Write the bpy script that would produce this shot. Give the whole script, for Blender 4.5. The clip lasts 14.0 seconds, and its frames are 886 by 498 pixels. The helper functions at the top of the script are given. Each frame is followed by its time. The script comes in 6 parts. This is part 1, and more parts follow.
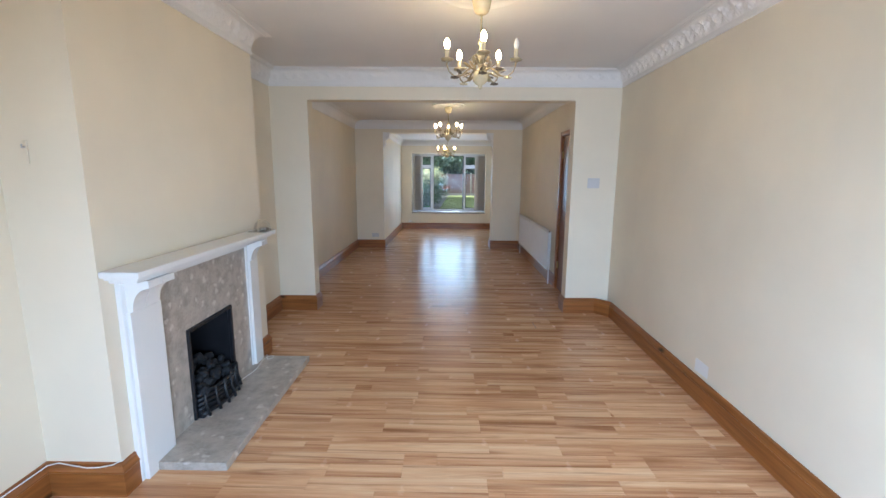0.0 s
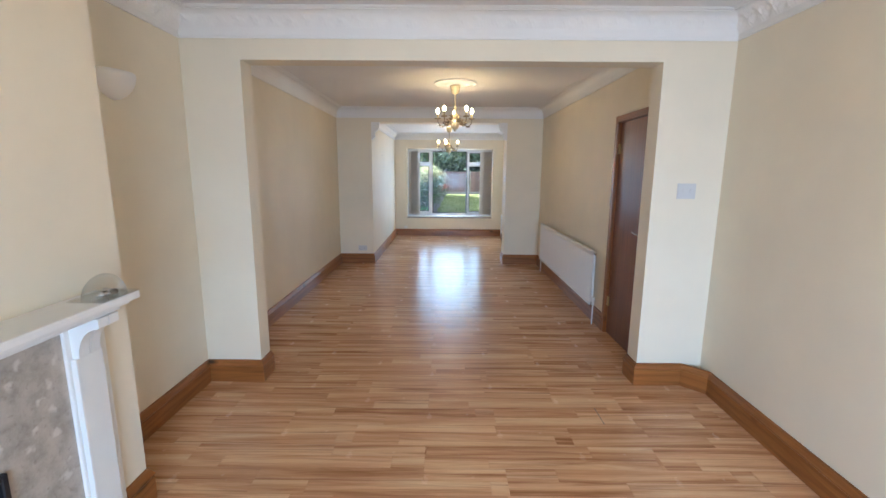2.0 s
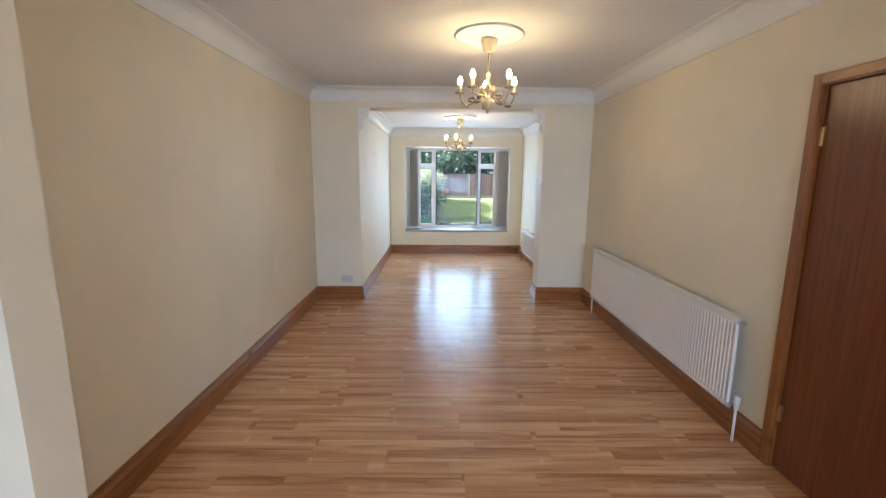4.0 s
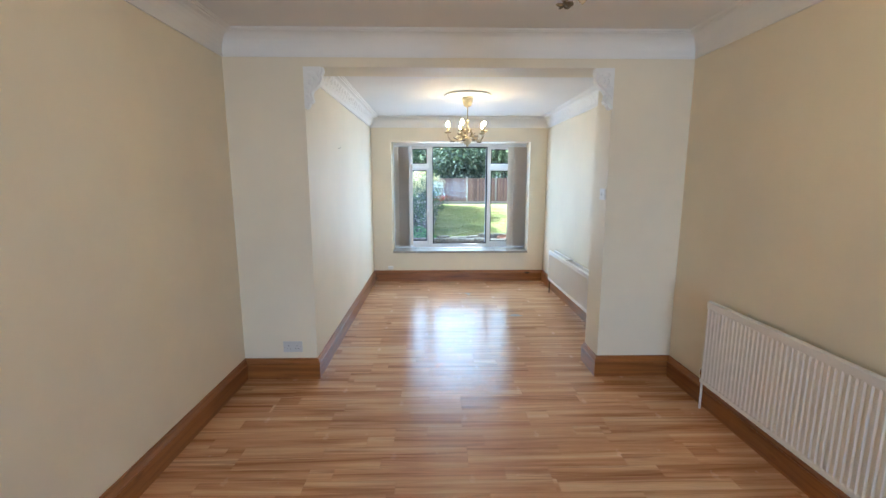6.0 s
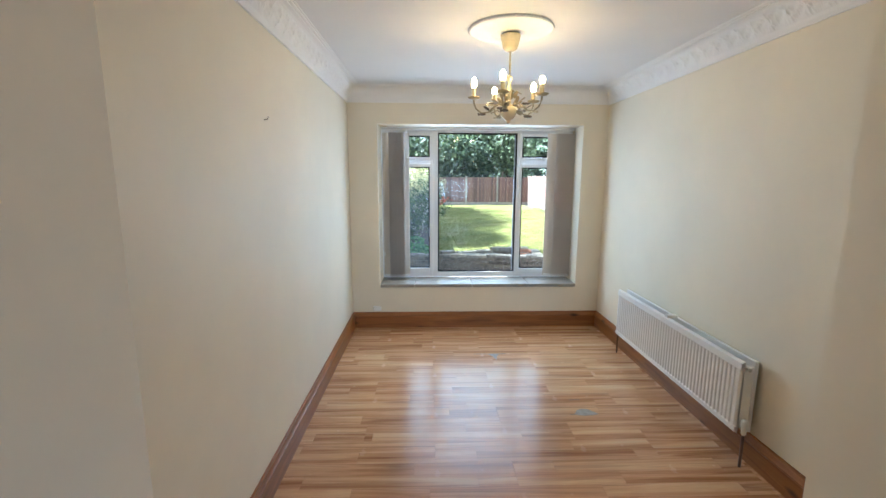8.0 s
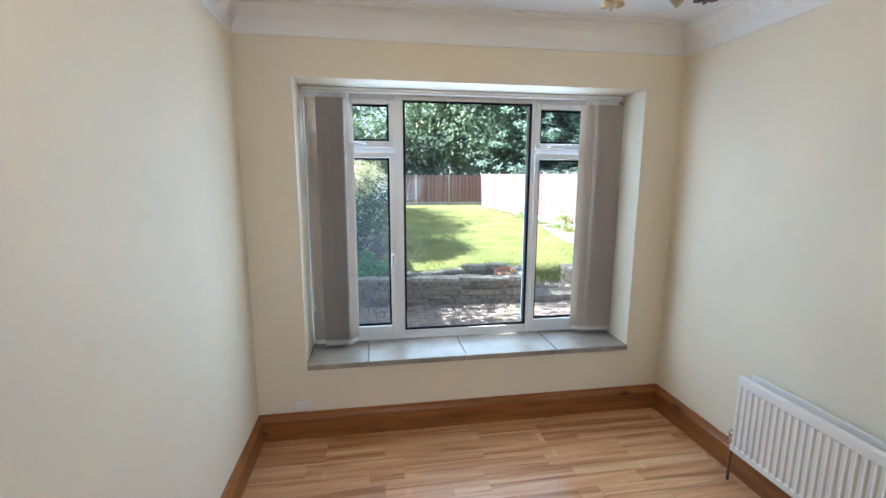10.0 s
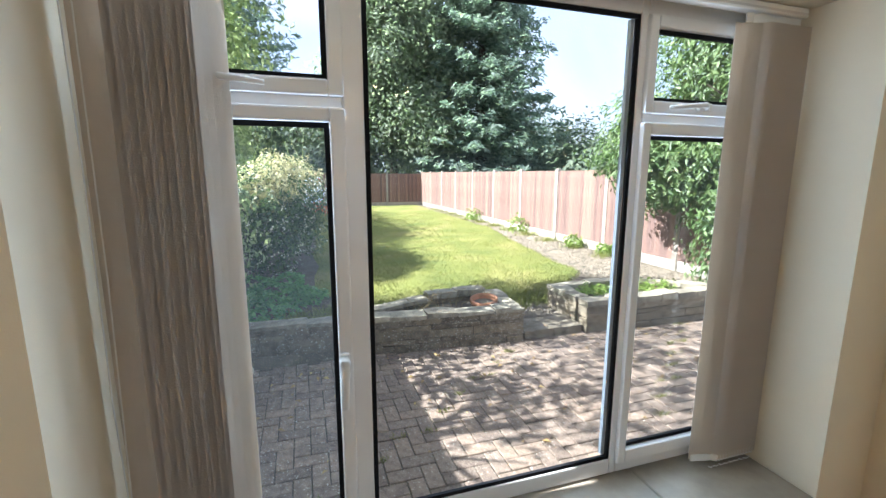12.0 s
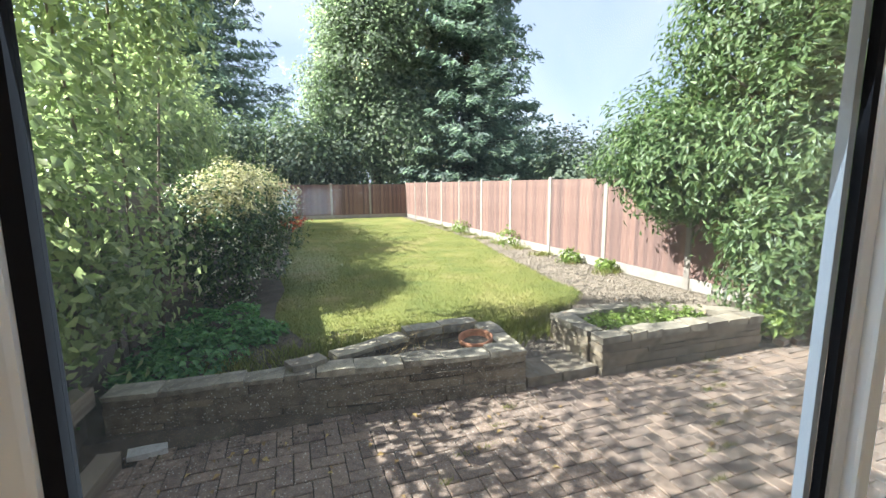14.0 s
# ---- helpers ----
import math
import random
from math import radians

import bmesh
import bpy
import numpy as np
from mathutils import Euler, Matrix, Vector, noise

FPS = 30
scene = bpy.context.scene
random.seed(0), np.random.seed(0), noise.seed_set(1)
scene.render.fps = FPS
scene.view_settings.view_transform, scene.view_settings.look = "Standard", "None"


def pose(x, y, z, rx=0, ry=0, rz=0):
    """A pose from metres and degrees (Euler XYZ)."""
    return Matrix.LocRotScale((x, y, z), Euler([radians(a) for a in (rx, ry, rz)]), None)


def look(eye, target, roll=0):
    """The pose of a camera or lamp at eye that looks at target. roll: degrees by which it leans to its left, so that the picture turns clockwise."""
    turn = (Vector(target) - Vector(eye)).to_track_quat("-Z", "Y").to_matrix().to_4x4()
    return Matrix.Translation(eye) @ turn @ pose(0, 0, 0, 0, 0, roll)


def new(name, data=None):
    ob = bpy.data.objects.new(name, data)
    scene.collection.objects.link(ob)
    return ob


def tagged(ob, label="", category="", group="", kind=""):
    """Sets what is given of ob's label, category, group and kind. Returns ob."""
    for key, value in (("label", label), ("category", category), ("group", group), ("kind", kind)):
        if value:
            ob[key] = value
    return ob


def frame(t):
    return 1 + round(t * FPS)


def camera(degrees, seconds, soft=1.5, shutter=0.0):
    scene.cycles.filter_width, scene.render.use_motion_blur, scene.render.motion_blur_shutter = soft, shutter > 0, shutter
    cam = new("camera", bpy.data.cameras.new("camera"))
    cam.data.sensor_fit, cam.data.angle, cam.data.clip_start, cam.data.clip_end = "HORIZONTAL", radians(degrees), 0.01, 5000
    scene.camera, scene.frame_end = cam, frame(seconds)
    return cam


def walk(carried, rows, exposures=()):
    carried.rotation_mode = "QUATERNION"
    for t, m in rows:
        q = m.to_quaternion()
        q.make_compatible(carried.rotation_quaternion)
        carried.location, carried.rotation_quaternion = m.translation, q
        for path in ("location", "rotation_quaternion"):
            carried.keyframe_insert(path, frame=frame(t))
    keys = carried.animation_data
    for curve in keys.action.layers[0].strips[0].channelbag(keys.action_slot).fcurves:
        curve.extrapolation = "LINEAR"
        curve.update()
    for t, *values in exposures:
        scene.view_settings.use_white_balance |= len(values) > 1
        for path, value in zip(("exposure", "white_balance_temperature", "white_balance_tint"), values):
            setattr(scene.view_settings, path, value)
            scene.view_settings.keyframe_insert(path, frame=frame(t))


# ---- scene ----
cam = camera(91.5, 14.0)
PATH = [
    (0, (0.231, -0.813, 1.503), (0.206, 1.158, 1.165), 0.4),
    (0.5, (0.24, -0.481, 1.543), (0.219, 1.489, 1.195), 0.4),
    (1, (0.239, -0.093, 1.526), (0.223, 1.876, 1.177), 0.4),
    (1.5, (0.136, 0.365, 1.541), (0.128, 2.334, 1.192), 0.3),
    (2, (0.103, 0.837, 1.548), (0.096, 2.806, 1.196), 0.4),
    (2.5, (0.044, 1.299, 1.54), (0.038, 3.268, 1.188), 0.3),
    (3, (-0.042, 1.785, 1.562), (-0.039, 3.753, 1.209), 0.4),
    (5.5, (-0.166, 4.309, 1.574), (-0.131, 6.282, 1.253), 0.2),
    (6, (-0.182, 4.849, 1.557), (-0.142, 6.823, 1.235), -0.0),
    (6.5, (-0.267, 5.393, 1.572), (-0.213, 7.366, 1.246), -0.1),
    (7, (-0.31, 5.925, 1.567), (-0.252, 7.898, 1.245), 0.1),
    (7.5, (-0.26, 6.435, 1.579), (-0.205, 8.408, 1.257), -0.0),
    (8, (-0.308, 6.943, 1.574), (-0.242, 8.914, 1.246), 0.2),
    (8.5, (-0.32, 7.489, 1.573), (-0.216, 9.458, 1.238), 0.1),
    (8.7, (-0.31, 7.674, 1.58), (-0.2, 9.642, 1.244), 0.2),
    (10.8, (-0.447, 9.575, 1.566), (0.038, 11.485, 1.224), 0.2),
    (11, (-0.429, 9.753, 1.555), (0.089, 11.654, 1.211), 0.3),
    (11.5, (-0.394, 10.145, 1.55), (0.166, 12.034, 1.205), 0.3),
    (12, (-0.369, 10.504, 1.556), (0.237, 12.379, 1.214), 0.1),
    (12.5, (-0.225, 10.771, 1.552), (0.413, 12.637, 1.215), -0.3),
    (13, (-0.117, 10.994, 1.548), (0.531, 12.856, 1.214), -0.7),
    (13.5, (-0.059, 11.213, 1.547), (0.6, 13.072, 1.219), -0.5),
    (14, (-0.042, 11.335, 1.542), (0.622, 13.198, 1.247), -0.4),
]
EXPOSURE = [(0, 2.65, 5050, 8), (1.5, 2.95, 5050, 8), (3, 3.12, 5050, 8), (5.5, 3.3, 4950, 5), (8.5, 2.85, 5200, 7), (11, 2.6, 5350, 10), (12.5, 2.15, 5950, 9), (14, 1.92, 6050, 9)]
walk(cam, [(t, look(eye, target, roll)) for t, eye, target, roll in PATH], EXPOSURE)

# ---- daylight ----
SUN_AZ, SUN_EL = radians(-86), radians(40)
world = bpy.data.worlds.new("sky")
scene.world = world
world.use_nodes = True
sky = world.node_tree.nodes.new("ShaderNodeTexSky")
sky.sky_type = "NISHITA"
sky.sun_disc = False
sky.sun_elevation = SUN_EL
sky.sun_rotation = SUN_AZ % (2 * math.pi)
sky.air_density, sky.dust_density, sky.ozone_density = 1.0, 2.5, 1.0
background = world.node_tree.nodes["Background"]
background.inputs[1].default_value = 0.15
haze = world.node_tree.nodes.new("ShaderNodeMix")
haze.data_type = "RGBA"
haze.inputs[0].default_value = 0.8
sky_way = world.node_tree.nodes.new("ShaderNodeTexCoord")
cloud = world.node_tree.nodes.new("ShaderNodeTexNoise")
cloud.inputs["Scale"].default_value = 3.2
cloud.inputs["Detail"].default_value = 6.0
cloud.inputs["Distortion"].default_value = 0.6
tint = world.node_tree.nodes.new("ShaderNodeValToRGB")
tint.color_ramp.elements[0].position, tint.color_ramp.elements[0].color = 0.38, (0.66, 0.73, 0.95, 1)
tint.color_ramp.elements[1].position, tint.color_ramp.elements[1].color = 0.64, (0.92, 0.93, 1.0, 1)
veil = world.node_tree.nodes.new("ShaderNodeVectorMath")
veil.operation = "SCALE"
veil.inputs["Scale"].default_value = 1.85
world.node_tree.links.new(sky_way.outputs["Generated"], cloud.inputs["Vector"])
world.node_tree.links.new(cloud.outputs["Fac"], tint.inputs["Fac"])
world.node_tree.links.new(tint.outputs["Color"], veil.inputs[0])
world.node_tree.links.new(veil.outputs[0], haze.inputs[7])
world.node_tree.links.new(sky.outputs[0], haze.inputs[6])
world.node_tree.links.new(haze.outputs[2], background.inputs[0])
sun = new("sun", bpy.data.lights.new("sun", "SUN"))
sun.data.energy = 5.0
sun.data.angle = radians(0.5)
sun.data.color = (1.0, 0.965, 0.90)
to_sun = Vector((math.sin(SUN_AZ) * math.cos(SUN_EL), math.cos(SUN_AZ) * math.cos(SUN_EL), math.sin(SUN_EL)))
sun.matrix_world = look(to_sun * 60 + Vector((0, 12, 0)), (0, 12, 0))


def area_light(name, eye, target, width, height, power, color):
    lamp = new(name, bpy.data.lights.new(name, "AREA"))
    lamp.data.shape, lamp.data.size, lamp.data.size_y = "RECTANGLE", width, height
    lamp.data.energy, lamp.data.color = power, color
    lamp.matrix_world = look(eye, target)
    return lamp


YF_LAMP = -1.68
# the sky's light in the garden window and in the front window
area_light("garden_window_light", (0.215, 11.735, 1.28), (0.22, 5, 0.2), 1.95, 1.5, 6.0, (0.72, 0.86, 1.0))
front_lamp = area_light("front_window_light", (0.55, YF_LAMP, 1.05), (1.1, 0.55, -0.65), 1.8, 1.0, 18, (0.70, 0.85, 1.0))
front_lamp.data.spread = radians(145)

# ---- materials ----


def nd(nt, kind, ins=None, operation="", data_type="", blend_type="", noise_dimensions=""):
    n = nt.nodes.new(kind)
    if operation:
        n.operation = operation
    if data_type:
        n.data_type = data_type
    if blend_type:
        n.blend_type = blend_type
    if noise_dimensions:
        n.noise_dimensions = noise_dimensions
    for k, v in (ins or {}).items():
        if isinstance(v, bpy.types.NodeSocket):
            nt.links.new(v, n.inputs[k])
        else:
            n.inputs[k].default_value = v
    return n


def material(name, color=(0.8, 0.8, 0.8), rough=0.6, metal=0.0):
    m = bpy.data.materials.new(name)
    m.use_nodes = True
    nt = m.node_tree
    b = nt.nodes["Principled BSDF"]
    b.inputs["Base Color"].default_value = (*color, 1)
    b.inputs["Roughness"].default_value = rough
    b.inputs["Metallic"].default_value = metal
    return m, nt, b


def coords(nt, scale=(1, 1, 1), kind="Object", offset=None):
    c = nd(nt, "ShaderNodeTexCoord").outputs[kind]
    mp = nd(nt, "ShaderNodeMapping", {"Vector": c, "Scale": scale})
    if offset is not None:
        nt.links.new(offset, mp.inputs["Location"])
    return mp.outputs[0]


def noise_tex(nt, vec, scale, detail=4.0, rough=0.55, distortion=0.0):
    return nd(nt, "ShaderNodeTexNoise", {"Vector": vec, "Scale": scale, "Detail": detail, "Roughness": rough, "Distortion": distortion}).outputs["Fac"]


def ramp(nt, fac, stops):
    n = nd(nt, "ShaderNodeValToRGB", {"Fac": fac})
    el = n.color_ramp.elements
    while len(el) < len(stops):
        el.new(0.5)
    for e, (p, c) in zip(el, stops):
        e.position, e.color = p, (*c, 1)
    return n.outputs[0]


def mix(nt, fac, a, b, blend="MIX"):
    n = nd(nt, "ShaderNodeMix", {}, data_type="RGBA", blend_type=blend)
    for k, v in ((0, fac), (6, a), (7, b)):
        if isinstance(v, bpy.types.NodeSocket):
            nt.links.new(v, n.inputs[k])
        else:
            n.inputs[k].default_value = (*v, 1) if isinstance(v, tuple) else v
    return n.outputs[2]


def math_node(nt, op, a, b=0.0):
    n = nd(nt, "ShaderNodeMath", {}, operation=op)
    for k, v in ((0, a), (1, b)):
        if isinstance(v, bpy.types.NodeSocket):
            nt.links.new(v, n.inputs[k])
        else:
            n.inputs[k].default_value = v
    return n.outputs[0]


def bump(nt, b, height, strength=0.2, distance=0.01):
    n = nd(nt, "ShaderNodeBump", {"Height": height, "Strength": strength, "Distance": distance})
    nt.links.new(n.outputs[0], b.inputs["Normal"])


def painted(name, color, rough=0.7, vary=0.06, relief=0.12, scale=1.5):
    """Paint with broad unevenness, faint scuffs and a fine roller grain."""
    m, nt, b = material(name, color, rough)
    v = coords(nt)
    broad = noise_tex(nt, v, scale, 5)
    dark = tuple(c * (1 - vary) for c in color)
    lite = tuple(min(1, c * (1 + vary * 0.5)) for c in color)
    c1 = ramp(nt, broad, [(0.3, dark), (0.7, lite)])
    scuff = noise_tex(nt, v, 9, 8, 0.7)
    c2 = mix(nt, ramp(nt, scuff, [(0.60, (0, 0, 0)), (0.85, (0.35, 0.35, 0.35))]), c1, tuple(c * 0.88 for c in color))
    nt.links.new(c2, b.inputs["Base Color"])
    bump(nt, b, noise_tex(nt, v, 260, 3), relief, 0.004)
    return m


def wood(name, dark, lite, rough=0.4, along="run", knots=True, fine=60.0):
    """Grain that runs along a board: 'run' for boards lying in x or y, 'z' for upright ones."""
    m, nt, b = material(name, lite, rough)
    c = nd(nt, "ShaderNodeTexCoord").outputs["Object"]
    sep = nd(nt, "ShaderNodeSeparateXYZ", {0: c})
    run = math_node(nt, "ADD", sep.outputs[0], sep.outputs[1])
    if along == "run":
        vec = nd(nt, "ShaderNodeCombineXYZ", {0: math_node(nt, "MULTIPLY", run, 1.6), 1: math_node(nt, "MULTIPLY", sep.outputs[2], fine * 0.5), 2: 0.0}).outputs[0]
        kvec = nd(nt, "ShaderNodeCombineXYZ", {0: math_node(nt, "MULTIPLY", run, 2.6), 1: math_node(nt, "MULTIPLY", sep.outputs[2], 7.0), 2: 0.0}).outputs[0]
    else:
        vec = nd(nt, "ShaderNodeCombineXYZ", {0: math_node(nt, "MULTIPLY", sep.outputs[2], 1.6), 1: math_node(nt, "MULTIPLY", run, fine * 0.5), 2: 0.0}).outputs[0]
        kvec = nd(nt, "ShaderNodeCombineXYZ", {0: math_node(nt, "MULTIPLY", sep.outputs[2], 2.6), 1: math_node(nt, "MULTIPLY", run, 7.0), 2: 0.0}).outputs[0]
    g = noise_tex(nt, vec, 1.0, 6, 0.6, 0.8)
    col = ramp(nt, g, [(0.28, dark), (0.52, tuple((a + b2) / 2 for a, b2 in zip(dark, lite))), (0.75, lite)])
    if knots:
        k = nd(nt, "ShaderNodeTexVoronoi", {"Vector": kvec, "Scale": 1.0, "Randomness": 1.0}).outputs["Distance"]
        col = mix(nt, ramp(nt, k, [(0.05, (1, 1, 1)), (0.16, (0, 0, 0))]), col, tuple(d * 0.25 for d in dark))
    nt.links.new(col, b.inputs["Base Color"])
    bump(nt, b, g, 0.08, 0.002)
    return m


CREAM = painted("cream_wall_paint", (0.80, 0.718, 0.56), 0.62)
WHITE_CEILING = painted("white_ceiling_paint", (0.80, 0.78, 0.76), 0.8, 0.03)
WHITE_PLASTER = painted("white_plaster", (0.82, 0.80, 0.77), 0.6, 0.04)
WHITE_GLOSS = painted("white_gloss_paint", (0.80, 0.79, 0.76), 0.32, 0.04, 0.03)
PINE = wood("varnished_pine", (0.160, 0.053, 0.011), (0.375, 0.146, 0.035), 0.30)
PINE_UP = wood("varnished_pine_upright", (0.17, 0.055, 0.011), (0.37, 0.14, 0.034), 0.34, "z")
DOOR_WOOD = wood("red_brown_veneer", (0.12, 0.034, 0.010), (0.225, 0.073, 0.024), 0.3, "z", False, 120)


def laminate():
    """Two-strip beech laminate: strips of 97 mm, streaked, with a satin varnish."""
    m, nt, b = material("beech_laminate", (0.5, 0.3, 0.15), 0.2)
    rnd = nd(nt, "ShaderNodeObjectInfo").outputs["Random"]
    c = nd(nt, "ShaderNodeTexCoord").outputs["Object"]
    sep = nd(nt, "ShaderNodeSeparateXYZ", {0: c})
    row = math_node(nt, "FLOOR", math_node(nt, "MULTIPLY", sep.outputs[1], 1 / 0.0975))
    shift = math_node(nt, "ADD", math_node(nt, "MULTIPLY", row, 0.37), math_node(nt, "MULTIPLY", rnd, 13.0))
    seg_in = math_node(nt, "ADD", math_node(nt, "MULTIPLY", sep.outputs[0], 1 / 0.92), shift)
    seg = math_node(nt, "FLOOR", seg_in)
    key = nd(nt, "ShaderNodeCombineXYZ", {0: row, 1: seg, 2: math_node(nt, "MULTIPLY", rnd, 91.7)}).outputs[0]
    tone = nd(nt, "ShaderNodeTexWhiteNoise", {"Vector": key}, noise_dimensions="3D").outputs["Value"]
    grain_v = nd(nt, "ShaderNodeCombineXYZ", {0: math_node(nt, "MULTIPLY", sep.outputs[0], 0.55), 1: math_node(nt, "MULTIPLY", sep.outputs[1], 10.0), 2: math_node(nt, "ADD", math_node(nt, "MULTIPLY", tone, 30.0), math_node(nt, "MULTIPLY", rnd, 57.0))}).outputs[0]
    g = noise_tex(nt, grain_v, 1.0, 6, 0.62, 0.6)
    fine_v = nd(nt, "ShaderNodeCombineXYZ", {0: math_node(nt, "MULTIPLY", sep.outputs[0], 9.0), 1: math_node(nt, "MULTIPLY", sep.outputs[1], 260.0), 2: tone}).outputs[0]
    f = noise_tex(nt, fine_v, 1.0, 3)
    base = ramp(nt, g, [(0.30, (0.33, 0.148, 0.060)), (0.44, (0.56, 0.300, 0.142)), (0.56, (0.70, 0.425, 0.225)), (0.70, (0.765, 0.525, 0.310))])
    toned = mix(nt, 1.0, base, ramp(nt, tone, [(0.0, (0.92, 0.90, 0.88)), (0.4, (0.97, 0.965, 0.96)), (1.0, (1.03, 1.03, 1.03))]), "MULTIPLY")
    col = mix(nt, 0.25, toned, mix(nt, 1.0, toned, ramp(nt, f, [(0.35, (0.6, 0.55, 0.5)), (0.6, (1.05, 1.05, 1.05))]), "MULTIPLY"))
    streak_v = nd(nt, "ShaderNodeCombineXYZ", {0: math_node(nt, "MULTIPLY", sep.outputs[0], 0.6), 1: math_node(nt, "MULTIPLY", sep.outputs[1], 16.0), 2: math_node(nt, "ADD", math_node(nt, "MULTIPLY", tone, 17.0), math_node(nt, "MULTIPLY", rnd, 23.0))}).outputs[0]
    heart = ramp(nt, noise_tex(nt, streak_v, 1.0, 5, 0.6, 1.2), [(0.53, (0, 0, 0)), (0.67, (0.68, 0.68, 0.68))])
    col = mix(nt, heart, col, (0.25, 0.10, 0.038))
    edge = math_node(nt, "FRACT", math_node(nt, "MULTIPLY", sep.outputs[1], 1 / 0.0975))
    line = math_node(nt, "LESS_THAN", edge, 0.03)
    end = math_node(nt, "LESS_THAN", math_node(nt, "FRACT", seg_in), 0.006)
    seam = math_node(nt, "MAXIMUM", line, end)
    col = mix(nt, math_node(nt, "MULTIPLY", seam, 0.10), col, (0.13, 0.06, 0.025))
    nt.links.new(col, b.inputs["Base Color"])
    smear = noise_tex(nt, coords(nt, kind="Object", offset=None), 6, 4)
    nt.links.new(ramp(nt, smear, [(0.3, (0.20, 0.20, 0.20)), (0.75, (0.30, 0.30, 0.30))]), b.inputs["Roughness"])
    bump(nt, b, g, 0.03, 0.001)
    b.inputs["Specular IOR Level"].default_value = 0.30
    return m


LAMINATE = laminate()


def marble():
    m, nt, b = material("beige_fossil_marble", (0.5, 0.45, 0.38), 0.28)
    v = coords(nt)
    base = ramp(nt, noise_tex(nt, v, 14, 8, 0.65), [(0.3, (0.30, 0.265, 0.22)), (0.55, (0.46, 0.41, 0.345)), (0.8, (0.55, 0.50, 0.43))])
    warped = mix(nt, 0.06, v, nd(nt, "ShaderNodeTexNoise", {"Vector": v, "Scale": 20.0}).outputs["Color"])
    cell = nd(nt, "ShaderNodeTexVoronoi", {"Vector": warped, "Scale": 17.0, "Randomness": 1.0})
    spot = ramp(nt, cell.outputs["Distance"], [(0.16, (1, 1, 1)), (0.34, (0, 0, 0))])
    some = math_node(nt, "GREATER_THAN", nd(nt, "ShaderNodeSeparateColor", {0: cell.outputs["Color"]}).outputs[0], 0.62)
    c2 = mix(nt, math_node(nt, "MULTIPLY", math_node(nt, "MULTIPLY", spot, some), 0.65), base, (0.72, 0.68, 0.61))
    vein = ramp(nt, noise_tex(nt, v, 55, 5), [(0.58, (0, 0, 0)), (0.72, (0.5, 0.5, 0.5))])
    nt.links.new(mix(nt, vein, c2, (0.24, 0.20, 0.165)), b.inputs["Base Color"])
    return m


MARBLE = marble()
BLACK_IRON = painted("black_cast_iron", (0.012, 0.012, 0.014), 0.45, 0.3, 0.2, 12)
COAL = painted("ceramic_coal", (0.014, 0.0145, 0.017), 0.8, 0.5, 0.6, 25)
ENAMEL = painted("white_radiator_enamel", (0.80, 0.78, 0.75), 0.35, 0.03, 0.02)
CHROME = material("polished_chrome", (0.75, 0.75, 0.76), 0.18, 1.0)[0]
SPACER = material("silver_spacer", (0.34, 0.36, 0.39), 0.45, 0.0)[0]
BRASS = material("aged_brass", (0.55, 0.40, 0.18), 0.35, 1.0)[0]
COPPER = painted("painted_copper_pipe", (0.16, 0.085, 0.05), 0.4, 0.3, 0.05, 20)
GILT = painted("cream_gilt_metal", (0.40, 0.325, 0.19), 0.38, 0.25, 0.1, 30)
GILT.node_tree.nodes["Principled BSDF"].inputs["Metallic"].default_value = 0.35
PORCELAIN = painted("cream_porcelain", (0.62, 0.53, 0.34), 0.25, 0.1, 0.02, 20)
TARNISHED = painted("tarnished_flower_metal", (0.16, 0.12, 0.075), 0.45, 0.4, 0.1, 60)
PLASTIC = painted("white_plastic", (0.78, 0.77, 0.74), 0.35, 0.03, 0.01)
PLASTIC_DULL = painted("aged_white_plastic", (0.60, 0.58, 0.56), 0.4, 0.05, 0.01)
DARK = material("dark_plastic", (0.02, 0.02, 0.02), 0.5)[0]
UPVC = painted("white_upvc", (0.80, 0.80, 0.80), 0.3, 0.03, 0.01)
GASKET = material("black_rubber_gasket", (0.012, 0.012, 0.014), 0.85)[0]
GASKET.node_tree.nodes["Principled BSDF"].inputs["Specular IOR Level"].default_value = 0.12
FABRIC = painted("grey_beige_blind_fabric", (0.62, 0.56, 0.485), 0.9, 0.06, 0.3, 8)
_nt = FABRIC.node_tree
_tl = nd(_nt, "ShaderNodeBsdfTranslucent", {"Color": (0.64, 0.56, 0.47, 1)})
_mx = nd(_nt, "ShaderNodeMixShader", {0: 0.36, 1: _nt.nodes["Principled BSDF"].outputs[0], 2: _tl.outputs[0]})
_nt.links.new(_mx.outputs[0], _nt.nodes["Material Output"].inputs[0])


def slate():
    m, nt, b = material("grey_stone_sill", (0.2, 0.19, 0.17), 0.38)
    v = coords(nt)
    col = ramp(nt, noise_tex(nt, v, 5, 8, 0.6), [(0.3, (0.235, 0.208, 0.168)), (0.7, (0.40, 0.358, 0.292))])
    nt.links.new(col, b.inputs["Base Color"])
    bump(nt, b, noise_tex(nt, v, 40, 5), 0.12, 0.004)
    return m


SLATE = slate()


